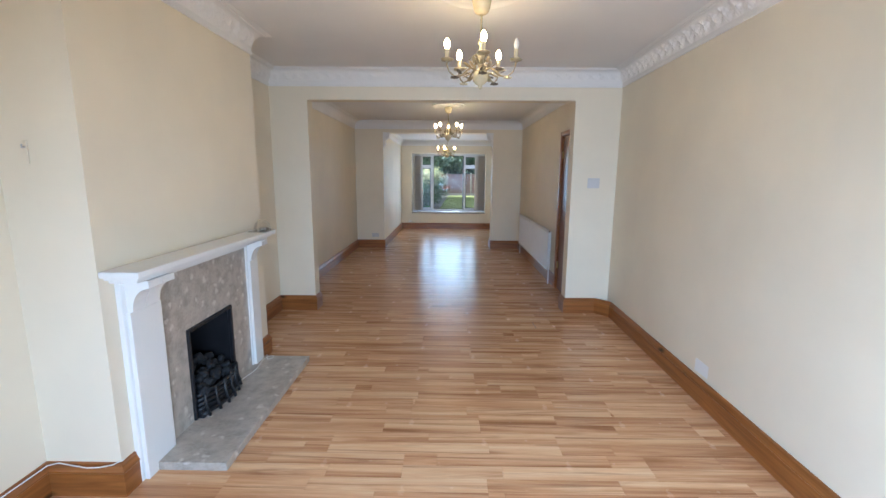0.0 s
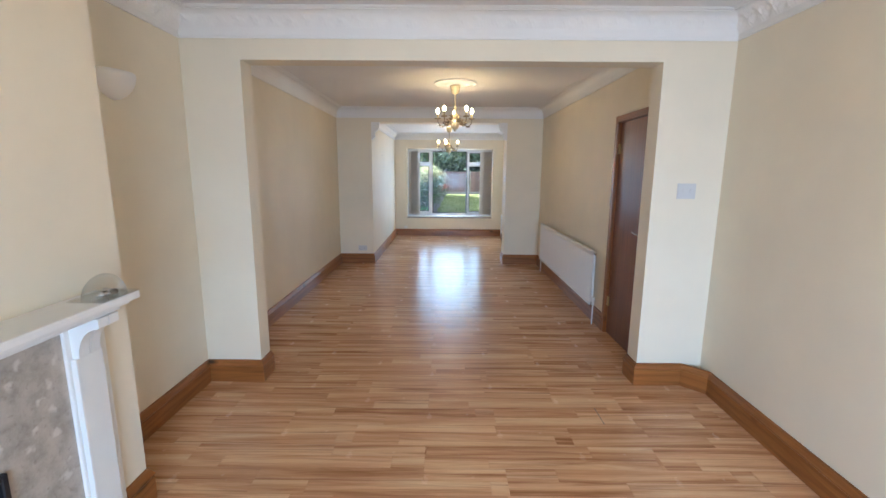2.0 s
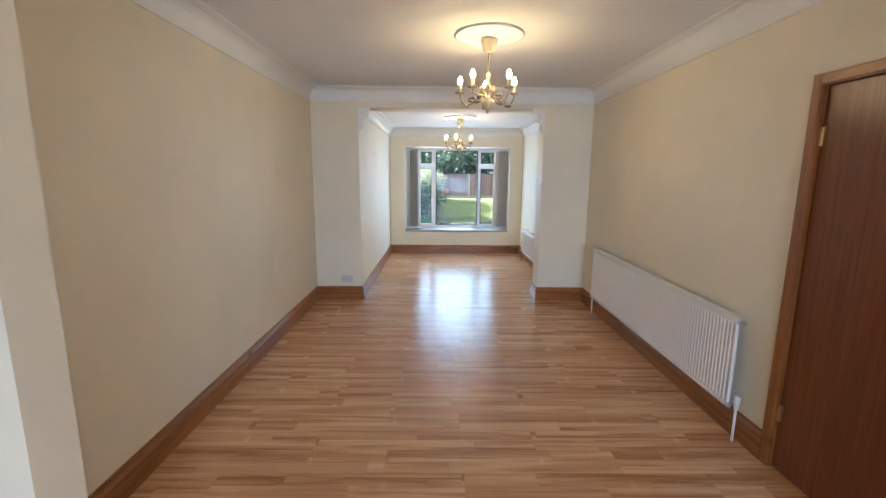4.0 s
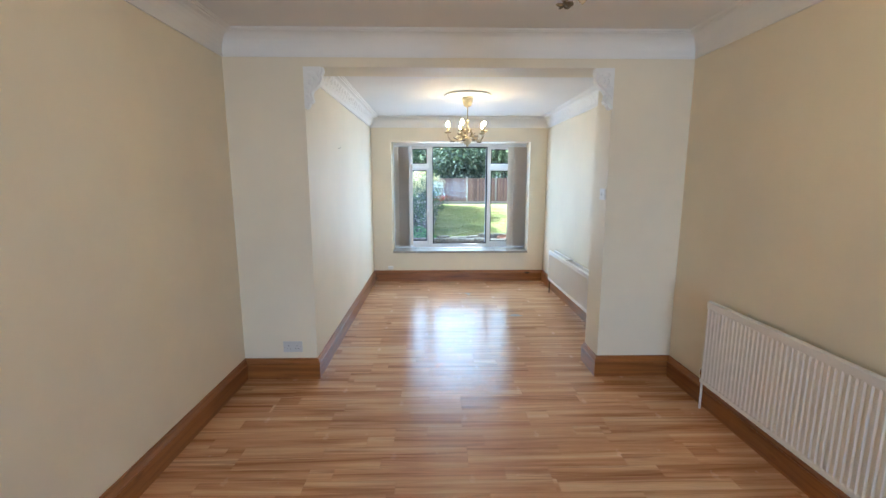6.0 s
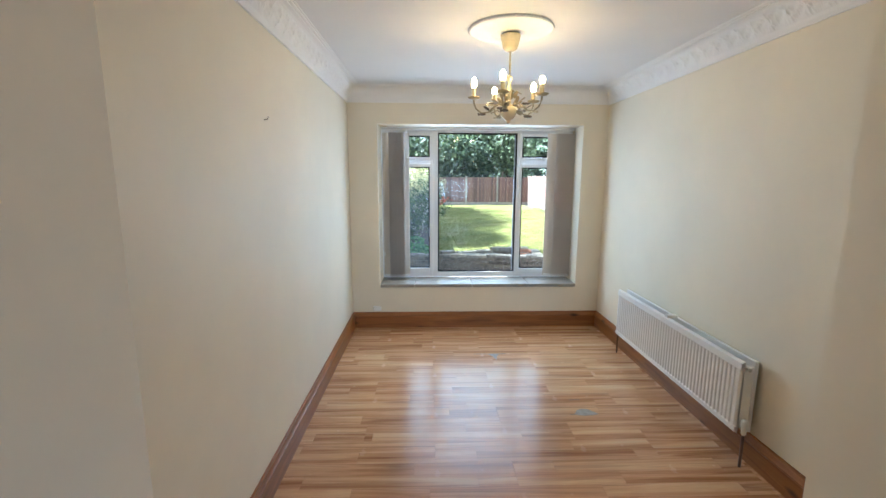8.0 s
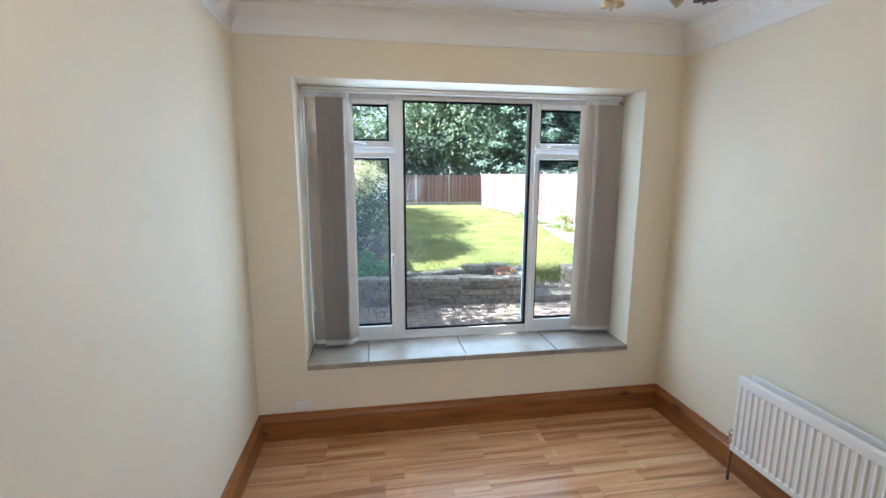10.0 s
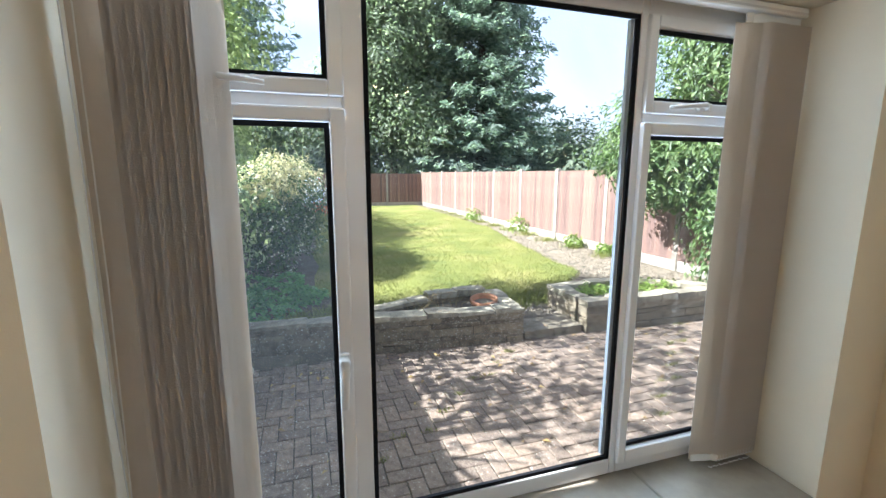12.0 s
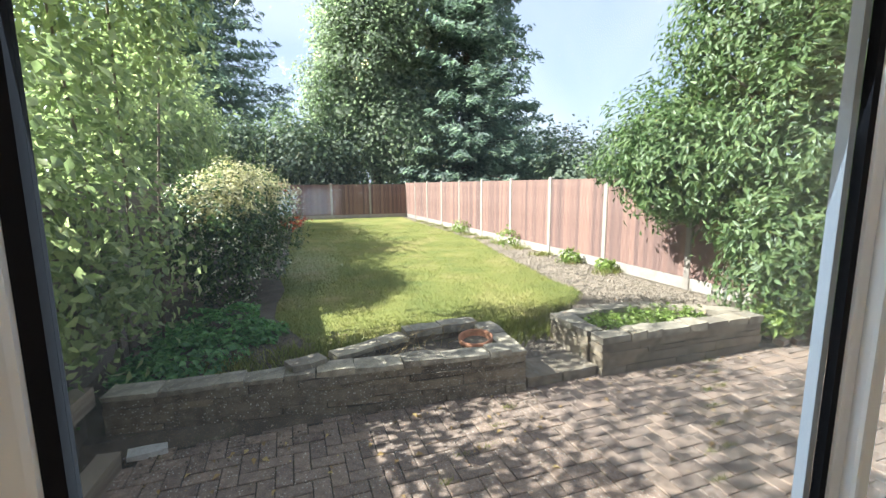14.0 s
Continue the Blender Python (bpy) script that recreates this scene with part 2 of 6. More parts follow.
def glass_material(name, tint=(1, 1, 1), gloss=1.0, fog=0.0):
    m = bpy.data.materials.new(name)
    m.use_nodes = True
    nt = m.node_tree
    nt.nodes.remove(nt.nodes["Principled BSDF"])
    out = nt.nodes["Material Output"]
    tr = nd(nt, "ShaderNodeBsdfTransparent", {"Color": (*tint, 1)})
    gl = nd(nt, "ShaderNodeBsdfGlossy", {"Roughness": 0.02})
    facing = nd(nt, "ShaderNodeLayerWeight", {"Blend": 0.5}).outputs["Facing"]
    fr = math_node(nt, "ADD", math_node(nt, "MULTIPLY", math_node(nt, "POWER", facing, 2.5), 0.55), 0.006)
    mx = nd(nt, "ShaderNodeMixShader", {0: math_node(nt, "MULTIPLY", fr, gloss), 1: tr.outputs[0], 2: gl.outputs[0]})
    last = mx.outputs[0]
    # a pale translucent layer stands in for veiling haze and reflected light
    if fog:
        fog_mask = ramp(nt, noise_tex(nt, coords(nt), 2.2, 5, 0.6), [(0.3, (fog * 0.6,) * 3), (0.75, (fog * 1.5,) * 3)])
        tl = nd(nt, "ShaderNodeBsdfTranslucent", {"Color": (0.80, 0.88, 0.92, 1)})
        last = nd(nt, "ShaderNodeMixShader", {0: fog_mask, 1: last, 2: tl.outputs[0]}).outputs[0]
    nt.links.new(last, out.inputs[0])
    return m


GLASS = glass_material("window_glass", (0.97, 0.985, 0.98), 1.0, 0.002)
# left casement: the room's milky reflection is mixed into the glass
GLASS_VEILED = glass_material("dusty_window_glass", (0.97, 0.985, 0.98), 1.0, 0.011)
CLEAR = glass_material("clear_ornament_glass", (0.94, 0.95, 0.95), 1.4)


def glowing(name, color, strength):
    m, nt, b = material(name, (0.9, 0.85, 0.75), 0.3)
    b.inputs["Emission Color"].default_value = (*color, 1)
    b.inputs["Emission Strength"].default_value = strength
    return m


LIT_BULB = glowing("lit_candle_bulb", (1.0, 0.66, 0.28), 20.0)
DEAD_BULB = material("unlit_candle_bulb", (0.75, 0.72, 0.66), 0.25)[0]


def rocky(name, dark, lite, scale=9.0, rough=0.85, relief=0.7, moss=None, specks=0.0):
    m, nt, b = material(name, lite, rough)
    v = coords(nt)
    rnd = nd(nt, "ShaderNodeObjectInfo").outputs["Random"]
    isl = nd(nt, "ShaderNodeNewGeometry").outputs["Random Per Island"]
    n1 = noise_tex(nt, v, scale, 8, 0.65)
    col = ramp(nt, n1, [(0.28, dark), (0.72, lite)])
    k = math_node(nt, "FRACT", math_node(nt, "ADD", rnd, isl))
    col = mix(nt, 1.0, col, ramp(nt, k, [(0.0, (0.72, 0.70, 0.70)), (0.5, (1, 1, 1)), (1.0, (1.22, 1.18, 1.12))]), "MULTIPLY")
    lich = ramp(nt, noise_tex(nt, v, scale * 5, 5, 0.7), [(0.60, (0, 0, 0)), (0.68, (0.8, 0.8, 0.8))])
    col = mix(nt, lich, col, tuple(min(0.7, c * 1.7 + 0.06) for c in lite))
    if moss:
        mo = ramp(nt, noise_tex(nt, v, scale * 0.6, 6, 0.7), [(0.56, (0, 0, 0)), (0.70, (0.8, 0.8, 0.8))])
        col = mix(nt, mo, col, moss)
    if specks:
        sp = nd(nt, "ShaderNodeTexVoronoi", {"Vector": v, "Scale": specks, "Randomness": 1.0}).outputs["Distance"]
        patchy = ramp(nt, noise_tex(nt, v, scale * 0.35, 3), [(0.36, (0, 0, 0)), (0.56, (1, 1, 1))])
        col = mix(nt, math_node(nt, "MULTIPLY", ramp(nt, sp, [(0.17, (0.9, 0.9, 0.9)), (0.25, (0, 0, 0))]), patchy), col, (0.52, 0.49, 0.42))
    nt.links.new(col, b.inputs["Base Color"])
    bump(nt, b, noise_tex(nt, v, scale * 3, 8, 0.7), relief, 0.012)
    return m


PAVER = rocky("weathered_block_paving", (0.105, 0.075, 0.058), (0.275, 0.208, 0.160), 22, 0.9, 0.45, None, 48.0)
STONE = rocky("grey_walling_stone", (0.074, 0.060, 0.042), (0.225, 0.186, 0.132), 10, 0.9, 1.0, None, 45.0)
COPING = rocky("pale_coping_stone", (0.13, 0.112, 0.082), (0.37, 0.33, 0.25), 10, 0.9, 0.7)
CONCRETE = rocky("concrete_post", (0.21, 0.185, 0.155), (0.39, 0.355, 0.30), 8, 0.9, 0.3)
EARTH = rocky("stony_earth", (0.055, 0.042, 0.028), (0.17, 0.14, 0.10), 5, 0.95, 1.0, (0.075, 0.085, 0.03))
GRAVEL = rocky("pale_gravel", (0.12, 0.097, 0.072), (0.31, 0.262, 0.20), 40, 0.95, 1.0)
JOINT = rocky("mossy_joint_sand", (0.022, 0.02, 0.013), (0.07, 0.06, 0.042), 20, 0.95, 0.8, (0.035, 0.045, 0.012))
TERRACOTTA = painted("terracotta", (0.36, 0.165, 0.088), 0.8, 0.2, 0.3, 14)
SLEEPER = wood("weathered_sleeper", (0.10, 0.075, 0.05), (0.26, 0.21, 0.15), 0.9, "run", False, 50)


def fence_wood():
    m, nt, b = material("red_brown_fence_board", (0.2, 0.1, 0.06), 0.85)
    rnd = nd(nt, "ShaderNodeObjectInfo").outputs["Random"]
    v = coords(nt, (22, 22, 1.6))
    g = noise_tex(nt, v, 1.5, 6, 0.6)
    col = ramp(nt, g, [(0.3, (0.120, 0.068, 0.054)), (0.7, (0.245, 0.158, 0.130))])
    col = mix(nt, 1.0, col, ramp(nt, rnd, [(0.0, (0.66, 0.66, 0.70)), (1.0, (1.26, 1.20, 1.14))]), "MULTIPLY")
    nt.links.new(col, b.inputs["Base Color"])
    bump(nt, b, g, 0.3, 0.004)
    return m


FENCE = fence_wood()
GREY_FENCE = wood("silvered_fence_slat", (0.13, 0.105, 0.08), (0.30, 0.25, 0.20), 0.9, "z", False, 60)
BARK = rocky("brown_bark", (0.035, 0.025, 0.018), (0.12, 0.09, 0.065), 14, 0.95, 1.0)


def foliage(name, dark, mid, lite, rough=0.45, through_light=0.35):
    """Leaves: each differs a little, and some light passes through them."""
    m = bpy.data.materials.new(name)
    m.use_nodes = True
    nt = m.node_tree
    b = nt.nodes["Principled BSDF"]
    isl = nd(nt, "ShaderNodeNewGeometry").outputs["Random Per Island"]
    patch = noise_tex(nt, coords(nt), 1.3, 4)
    k = math_node(nt, "ADD", math_node(nt, "MULTIPLY", isl, 0.65), math_node(nt, "MULTIPLY", patch, 0.35))
    col = ramp(nt, k, [(0.12, dark), (0.45, mid), (0.85, lite)])
    nt.links.new(col, b.inputs["Base Color"])
    b.inputs["Roughness"].default_value = rough
    tl = nd(nt, "ShaderNodeBsdfTranslucent", {"Color": mix(nt, 1.0, col, (1.08, 1.2, 0.88), "MULTIPLY")})
    mx = nd(nt, "ShaderNodeMixShader", {0: through_light, 1: b.outputs[0], 2: tl.outputs[0]})
    nt.links.new(mx.outputs[0], nt.nodes["Material Output"].inputs[0])
    return m


LEAF_LAUREL = foliage("laurel_leaves", (0.042, 0.078, 0.028), (0.10, 0.160, 0.055), (0.19, 0.255, 0.10), 0.46, 0.4)
LEAF_SHRUB = foliage("shrub_leaves", (0.15, 0.19, 0.10), (0.31, 0.36, 0.19), (0.50, 0.53, 0.31), 0.30, 0.6)
# far trees: distance haze is put into these two pale leaf colours
LEAF_TREE_HAZY = foliage("broad_tree_leaves", (0.17, 0.21, 0.15), (0.30, 0.35, 0.25), (0.42, 0.46, 0.345), 0.5, 0.68)
LEAF_CONIFER_HAZY = foliage("conifer_fronds", (0.105, 0.15, 0.135), (0.21, 0.27, 0.235), (0.34, 0.40, 0.34), 0.55, 0.65)
LEAF_BUSH = foliage("dark_bush_leaves", (0.02, 0.042, 0.016), (0.055, 0.095, 0.03), (0.14, 0.20, 0.06), 0.36, 0.3)
LEAF_GROUND = foliage("ground_cover_leaves", (0.05, 0.13, 0.04), (0.11, 0.24, 0.075), (0.20, 0.36, 0.12), 0.42, 0.45)
LEAF_FAR = foliage("far_leaves", (0.07, 0.10, 0.075), (0.14, 0.18, 0.12), (0.22, 0.26, 0.16), 0.6, 0.45)
PETAL_WHITE = foliage("cream_blossom", (0.50, 0.46, 0.32), (0.66, 0.62, 0.46), (0.76, 0.74, 0.62), 0.6, 0.3)
PETAL_CREAM = foliage("yellow_cream_blossom", (0.40, 0.36, 0.18), (0.56, 0.50, 0.28), (0.68, 0.62, 0.40), 0.6, 0.3)
LEAF_WEED = foliage("weed_leaves", (0.10, 0.15, 0.03), (0.20, 0.28, 0.06), (0.33, 0.41, 0.12), 0.45, 0.45)
PETAL_RED = foliage("red_blossom", (0.35, 0.03, 0.015), (0.55, 0.06, 0.03), (0.65, 0.14, 0.05), 0.6, 0.3)
GRASS_BLADE = foliage("grass_blades", (0.082, 0.098, 0.022), (0.170, 0.182, 0.042), (0.29, 0.275, 0.08), 0.55, 0.4)


def lawn_material():
    m, nt, b = material("mown_lawn", (0.1, 0.15, 0.03), 0.9)
    v = coords(nt)
    big = noise_tex(nt, v, 0.9, 6, 0.6)
    small = noise_tex(nt, v, 60, 4)
    col = ramp(nt, big, [(0.3, (0.105, 0.135, 0.024)), (0.52, (0.18, 0.19, 0.038)), (0.70, (0.29, 0.245, 0.09))])
    col = mix(nt, 1.0, col, ramp(nt, small, [(0.3, (0.6, 0.62, 0.6)), (0.7, (1.25, 1.2, 1.1))]), "MULTIPLY")
    nt.links.new(col, b.inputs["Base Color"])
    bump(nt, b, small, 1.0, 0.02)
    return m


LAWN = lawn_material()
WHITE_STONE = rocky("bleached_stone", (0.36, 0.34, 0.30), (0.66, 0.64, 0.59), 14, 0.9, 0.8)

# ---- builders ----


def mesh_object(name, bm, mt, smooth=False):
    me = bpy.data.meshes.new(name)
    bm.to_mesh(me)
    bm.free()
    if smooth:
        for p in me.polygons:
            p.use_smooth = True
    me.materials.append(mt)
    return new(name, me)


def part(name, bm, mt, parent, label="", smooth=False):
    ob = mesh_object(name, bm, mt, smooth)
    ob.parent = parent
    if label:
        ob["label"] = label
    return ob


def again(ob, m, parent=None):
    """Another part on the same mesh."""
    o = new(ob.name.split(".")[0], ob.data)
    o.parent = parent or ob.parent
    o.matrix_basis = m
    if "label" in ob:
        o["label"] = ob["label"]
    return o


def base(name, x, y, z, label, category, group="", kind="", rz=0):
    e = new(name)
    e.matrix_world = pose(x, y, z, 0, 0, rz)
    e.empty_display_size = 0.1
    return tagged(e, label, category, group, kind)


def structure(ob, label="", category=""):
    return tagged(ob, label, category, kind="structure")


def box(bm, x0, x1, y0, y1, z0, z1, bevel=0.0, seg=1):
    g = bmesh.ops.create_cube(bm, size=1, matrix=Matrix.LocRotScale(((x0 + x1) / 2, (y0 + y1) / 2, (z0 + z1) / 2), None, (abs(x1 - x0), abs(y1 - y0), abs(z1 - z0))))
    if bevel:
        es = {e for v in g["verts"] for e in v.link_edges}
        bmesh.ops.bevel(bm, geom=list(es), offset=bevel, segments=seg, affect="EDGES", profile=0.6)
    return bm


def boxed(*a, **k):
    return box(bmesh.new(), *a, **k)


def prism(bm, foot, z0, z1):
    lo = [bm.verts.new((x, y, z0)) for x, y in foot]
    hi = [bm.verts.new((x, y, z1)) for x, y in foot]
    n = len(foot)
    for i in range(n):
        bm.faces.new((lo[i], lo[(i + 1) % n], hi[(i + 1) % n], hi[i]))
    bm.faces.new(hi)
    bm.faces.new(lo[::-1])
    bmesh.ops.recalc_face_normals(bm, faces=bm.faces)
    return bm


def lathe(bm, profile, seg=24, at=(0, 0, 0), ripple=None):
    rings = []
    for r, z in profile:
        ring = []
        for i in range(seg):
            a = 2 * math.pi * i / seg
            k = ripple(a, z) if ripple else 1.0
            ring.append(bm.verts.new((at[0] + r * k * math.cos(a), at[1] + r * k * math.sin(a), at[2] + z)))
        rings.append(ring)
    for a, b in zip(rings, rings[1:]):
        for i in range(seg):
            bm.faces.new((a[i], a[(i + 1) % seg], b[(i + 1) % seg], b[i]))
    bm.faces.new(rings[0][::-1])
    bm.faces.new(rings[-1])
    bmesh.ops.recalc_face_normals(bm, faces=bm.faces)
    return bm


def tube(bm, pts, radius, seg=8):
    pts = [Vector(p) for p in pts]
    rings = []
    for i, p in enumerate(pts):
        d = (pts[min(i + 1, len(pts) - 1)] - pts[max(i - 1, 0)]).normalized()
        up = Vector((0, 0, 1)) if abs(d.z) < 0.9 else Vector((1, 0, 0))
        s = d.cross(up).normalized()
        u = s.cross(d)
        r = radius[i] if isinstance(radius, (list, tuple)) else radius
        rings.append([bm.verts.new(p + s * r * math.cos(2 * math.pi * k / seg) + u * r * math.sin(2 * math.pi * k / seg)) for k in range(seg)])
    for a, b in zip(rings, rings[1:]):
        for k in range(seg):
            bm.faces.new((a[k], a[(k + 1) % seg], b[(k + 1) % seg], b[k]))
    bm.faces.new(rings[0][::-1])
    bm.faces.new(rings[-1])
    bmesh.ops.recalc_face_normals(bm, faces=bm.faces)
    return bm


def sweep(path, profile, step=0.0, relief=None, closed=False):
    """A moulding along a plan line, the room on its left. profile: (distance off the wall, z). relief(run, k): extra distance."""
    bm = bmesh.new()
    P = [Vector((x, y)) for x, y in path]
    n = len(P)
    stations = []
    run = 0.0
    for i in range(n):
        a = P[i - 1] if (i or closed) else None
        c = P[(i + 1) % n] if (i < n - 1 or closed) else None
        d0 = (P[i] - a).normalized() if a is not None else (c - P[i]).normalized()
        d1 = (c - P[i]).normalized() if c is not None else d0
        n0, n1 = Vector((-d0.y, d0.x)), Vector((-d1.y, d1.x))
        mit = (n0 + n1)
        mit = mit / max(0.25, mit.dot(n0)) if mit.length > 1e-6 else n0
        stations.append((P[i], mit, run, False))
        if c is not None and (i < n - 1 or closed):
            L = (c - P[i]).length
            if step:
                k = max(1, int(L / step))
                for j in range(1, k):
                    stations.append((P[i].lerp(c, j / k), n1, run + L * j / k, True))
            run += L
    rings = []
    for p, nn, r, inner in stations:
        ring = []
        for k, (d, z) in enumerate(profile):
            e = relief(r, k) if relief and inner else 0.0
            ring.append(bm.verts.new((p.x + nn.x * (d + e), p.y + nn.y * (d + e), z - e * 0.6)))
        rings.append(ring)
    if closed:
        rings.append(rings[0])
    m = len(profile)
    for a, b in zip(rings, rings[1:]):
        for k in range(m - 1):
            bm.faces.new((a[k], b[k], b[k + 1], a[k + 1]))
    if not closed:
        bm.faces.new(rings[0])
        bm.faces.new(rings[-1][::-1])
    bmesh.ops.recalc_face_normals(bm, faces=bm.faces)
    return bm


def leaf_cloud(name, centres, normals, length, width, mt, parent, label="", seed=1, fold=0.25, vary=0.5, hang=0.0):
    """Many small pointed leaves, each a folded pair of faces, as one mesh."""
    rng = np.random.default_rng(seed)
    n = len(centres)
    c = np.asarray(centres, float)
    nr = np.asarray(normals, float) + rng.normal(0, 0.45, (n, 3))
    nr /= np.linalg.norm(nr, axis=1, keepdims=True) + 1e-9
    t = rng.normal(0, 1, (n, 3))
    t[:, 2] -= hang
    t -= nr * np.sum(t * nr, axis=1, keepdims=True)
    t /= np.linalg.norm(t, axis=1, keepdims=True) + 1e-9
    s = np.cross(nr, t)
    k = (1 + rng.uniform(-vary, vary, (n, 1)))
    L, W = length * k, width * k
    a = c - t * L * 0.5
    tip = c + t * L * 0.5 - nr * W * fold
    l = c - t * L * 0.05 + s * W * 0.5 + nr * W * fold
    r = c - t * L * 0.05 - s * W * 0.5 + nr * W * fold
    v = np.stack([a, l, tip, r], axis=1).reshape(-1, 3)
    i = np.arange(n) * 4
    f = np.concatenate([np.stack([i, i + 2, i + 1], 1), np.stack([i, i + 3, i + 2], 1)])
    me = bpy.data.meshes.new(name)
    me.vertices.add(len(v))
    me.vertices.foreach_set("co", v.ravel())
    me.loops.add(f.size)
    me.loops.foreach_set("vertex_index", f.ravel().astype(np.int32))
    me.polygons.add(len(f))
    me.polygons.foreach_set("loop_start", (np.arange(len(f)) * 3).astype(np.int32))
    me.update(calc_edges=True)
    me.validate()
    me.materials.append(mt)
    ob = new(name, me)
    if parent:
        ob.parent = parent
    if label:
        ob["label"] = label
    return ob

# ---- the rooms: a front room, a middle room and a garden room in one line ----
H, HB = 2.56, 2.44                 # ceilings
Y1, Y1B = 3.84, 4.0                # first dividing wall
Y2, Y2B = 8.08, 8.36               # second dividing wall
YE, YO = 11.355, 11.745             # end wall, inside and outside
YF = -1.6                          # front wall
XL, XLM, XLB = -1.645, -1.667, -1.103
XRM, XRB = 1.69, 1.49
RIGHT_NEAR, RIGHT_FAR = (1.83, YF), (2.0, Y1)
A_L, A_R, A_Z = -1.25, 1.53, 2.265     # first opening
B_L, B_R, B_Z = -1.103, 1.11, 2.335     # second opening
WX0, WX1, WZ0, WZ1 = -0.815, 1.245, 0.435, 2.09   # garden window opening
D0, D1, DZ = 4.215, 4.915, 2.015       # door opening
BR_X, BR_0, BR_1 = -1.29, 0.99, 2.645  # chimney breast
F0, F1, FZ = 1.53, 2.04, 0.612         # fire opening


def wall(name, feet, z0=-0.05, z1=H, mt=None):
    return structure(mesh_object(name, prism(bmesh.new(), feet, z0, z1), mt or CREAM))


def rect(x0, x1, y0, y1):
    return [(x0, y0), (x1, y0), (x1, y1), (x0, y1)]


wall("wall_right_front", [RIGHT_NEAR, (2.3, YF), (2.3, Y1), RIGHT_FAR])
wall("wall_left_front", rect(-1.95, XL, YF, Y1))
wall("wall_divide_left", rect(-1.95, A_L, Y1, Y1B))
wall("wall_divide_right", rect(A_R, 2.3, Y1, Y1B))
wall("wall_divide_head", rect(A_L, A_R, Y1, Y1B), A_Z)
wall("wall_left_middle", rect(-1.95, XLM, Y1B, Y2))
wall("wall_right_middle_near", rect(XRM, 1.9, Y1B, D0))
wall("wall_right_middle_far", rect(XRM, 1.9, D1, Y2))
wall("wall_right_middle_head", rect(XRM, 1.9, D0, D1), DZ)
wall("wall_second_left", rect(-1.95, B_L, Y2, Y2B))
wall("wall_second_right", rect(B_R, 1.9, Y2, Y2B))
wall("wall_second_head", rect(B_L, B_R, Y2, Y2B), B_Z)
wall("wall_left_back", rect(-1.33, XLB, Y2B, YO), -0.16)
wall("wall_right_back", rect(XRB, 1.75, Y2B, YO), -0.16)
wall("wall_end_left", rect(XLB, WX0, YE, YO), -0.16)
wall("wall_end_right", rect(WX1, XRB, YE, YO), -0.16)
wall("wall_end_below", rect(WX0, WX1, YE, YO), -0.16, WZ0)
wall("wall_end_above", rect(WX0, WX1, YE, YO), WZ1)
wall("wall_front_left", rect(-1.95, -1.2, YF - 0.2, YF))
wall("wall_front_right", rect(1.5, 2.3, YF - 0.2, YF))
wall("wall_front_below", rect(-1.2, 1.5, YF - 0.2, YF), -0.05, 0.65)
wall("wall_front_above", rect(-1.2, 1.5, YF - 0.2, YF), 2.25)
wall("wall_behind_door", rect(1.96, 2.1, Y1B, Y2B))
wall("chimney_breast_near", rect(-1.75, BR_X, BR_0, F0))
wall("chimney_breast_far", rect(-1.75, BR_X, F1, BR_1))
wall("chimney_breast_above", rect(-1.75, BR_X, F0, F1), FZ)
wall("firebox", rect(-1.66, -1.60, F0, F1), 0.0, FZ, BLACK_IRON)
ceiling = structure(mesh_object("ceiling", boxed(-1.95, 2.3, YF - 0.2, Y2B, H, H + 0.2), WHITE_CEILING))
ceiling_back = structure(mesh_object("ceiling_back", boxed(XLB, XRB, Y2B, YE, HB, HB + 0.14), WHITE_CEILING))
structure(mesh_object("roof", boxed(-1.95, 2.3, Y2B, YO + 0.15, H + 0.03, H + 0.25), EARTH))
structure(mesh_object("subfloor", boxed(-1.95, 2.3, YF - 0.2, YO, -0.15, -0.016), JOINT))

# mouldings
SKIRT = [(0.0, 0.0), (0.021, 0.0), (0.021, 0.118), (0.024, 0.122), (0.024, 0.128), (0.019, 0.134), (0.014, 0.146), (0.010, 0.153), (0.010, 0.163), (0.0, 0.167)]
structure(mesh_object("baseboard_right", sweep([RIGHT_NEAR, (1.993, 3.70), (1.86, Y1), (A_R, Y1), (A_R, Y1B), (XRM, Y1B), (XRM, D0 - 0.03)], SKIRT), PINE))
structure(mesh_object("baseboard_round", sweep([(XRM, D1 + 0.045), (XRM, Y2), (B_R, Y2), (B_R, Y2B), (XRB, Y2B), (XRB, YE), (XLB, YE), (B_L, Y2), (XLM, Y2), (XLM, Y1B), (A_L, Y1B), (A_L, Y1), (XL, Y1), (XL, BR_1), (BR_X, BR_1), (BR_X, 2.50)], SKIRT), PINE))
structure(mesh_object("baseboard_left", sweep([(BR_X, 1.10), (BR_X, BR_0), (XL, BR_0), (XL, YF), RIGHT_NEAR], SKIRT), PINE))


def cove(top, drop, out, steps=7):
    """A plaster cove with a fillet at the wall and a stepped edge on the ceiling."""
    pr = [(0.0, top - drop), (0.012, top - drop), (0.014, top - drop + 0.014), (0.006, top - drop + 0.016)]
    for i in range(steps + 1):
        a = i / steps * math.pi / 2
        pr.append((0.008 + (out - 0.045) * (1 - math.cos(a)), top - drop + 0.018 + (drop - 0.034) * math.sin(a)))
    pr += [(out - 0.030, top - 0.016), (out - 0.030, top - 0.010), (out - 0.012, top - 0.010), (out - 0.012, top - 0.005), (out, top - 0.005), (out, top - 0.0005)]
    return pr


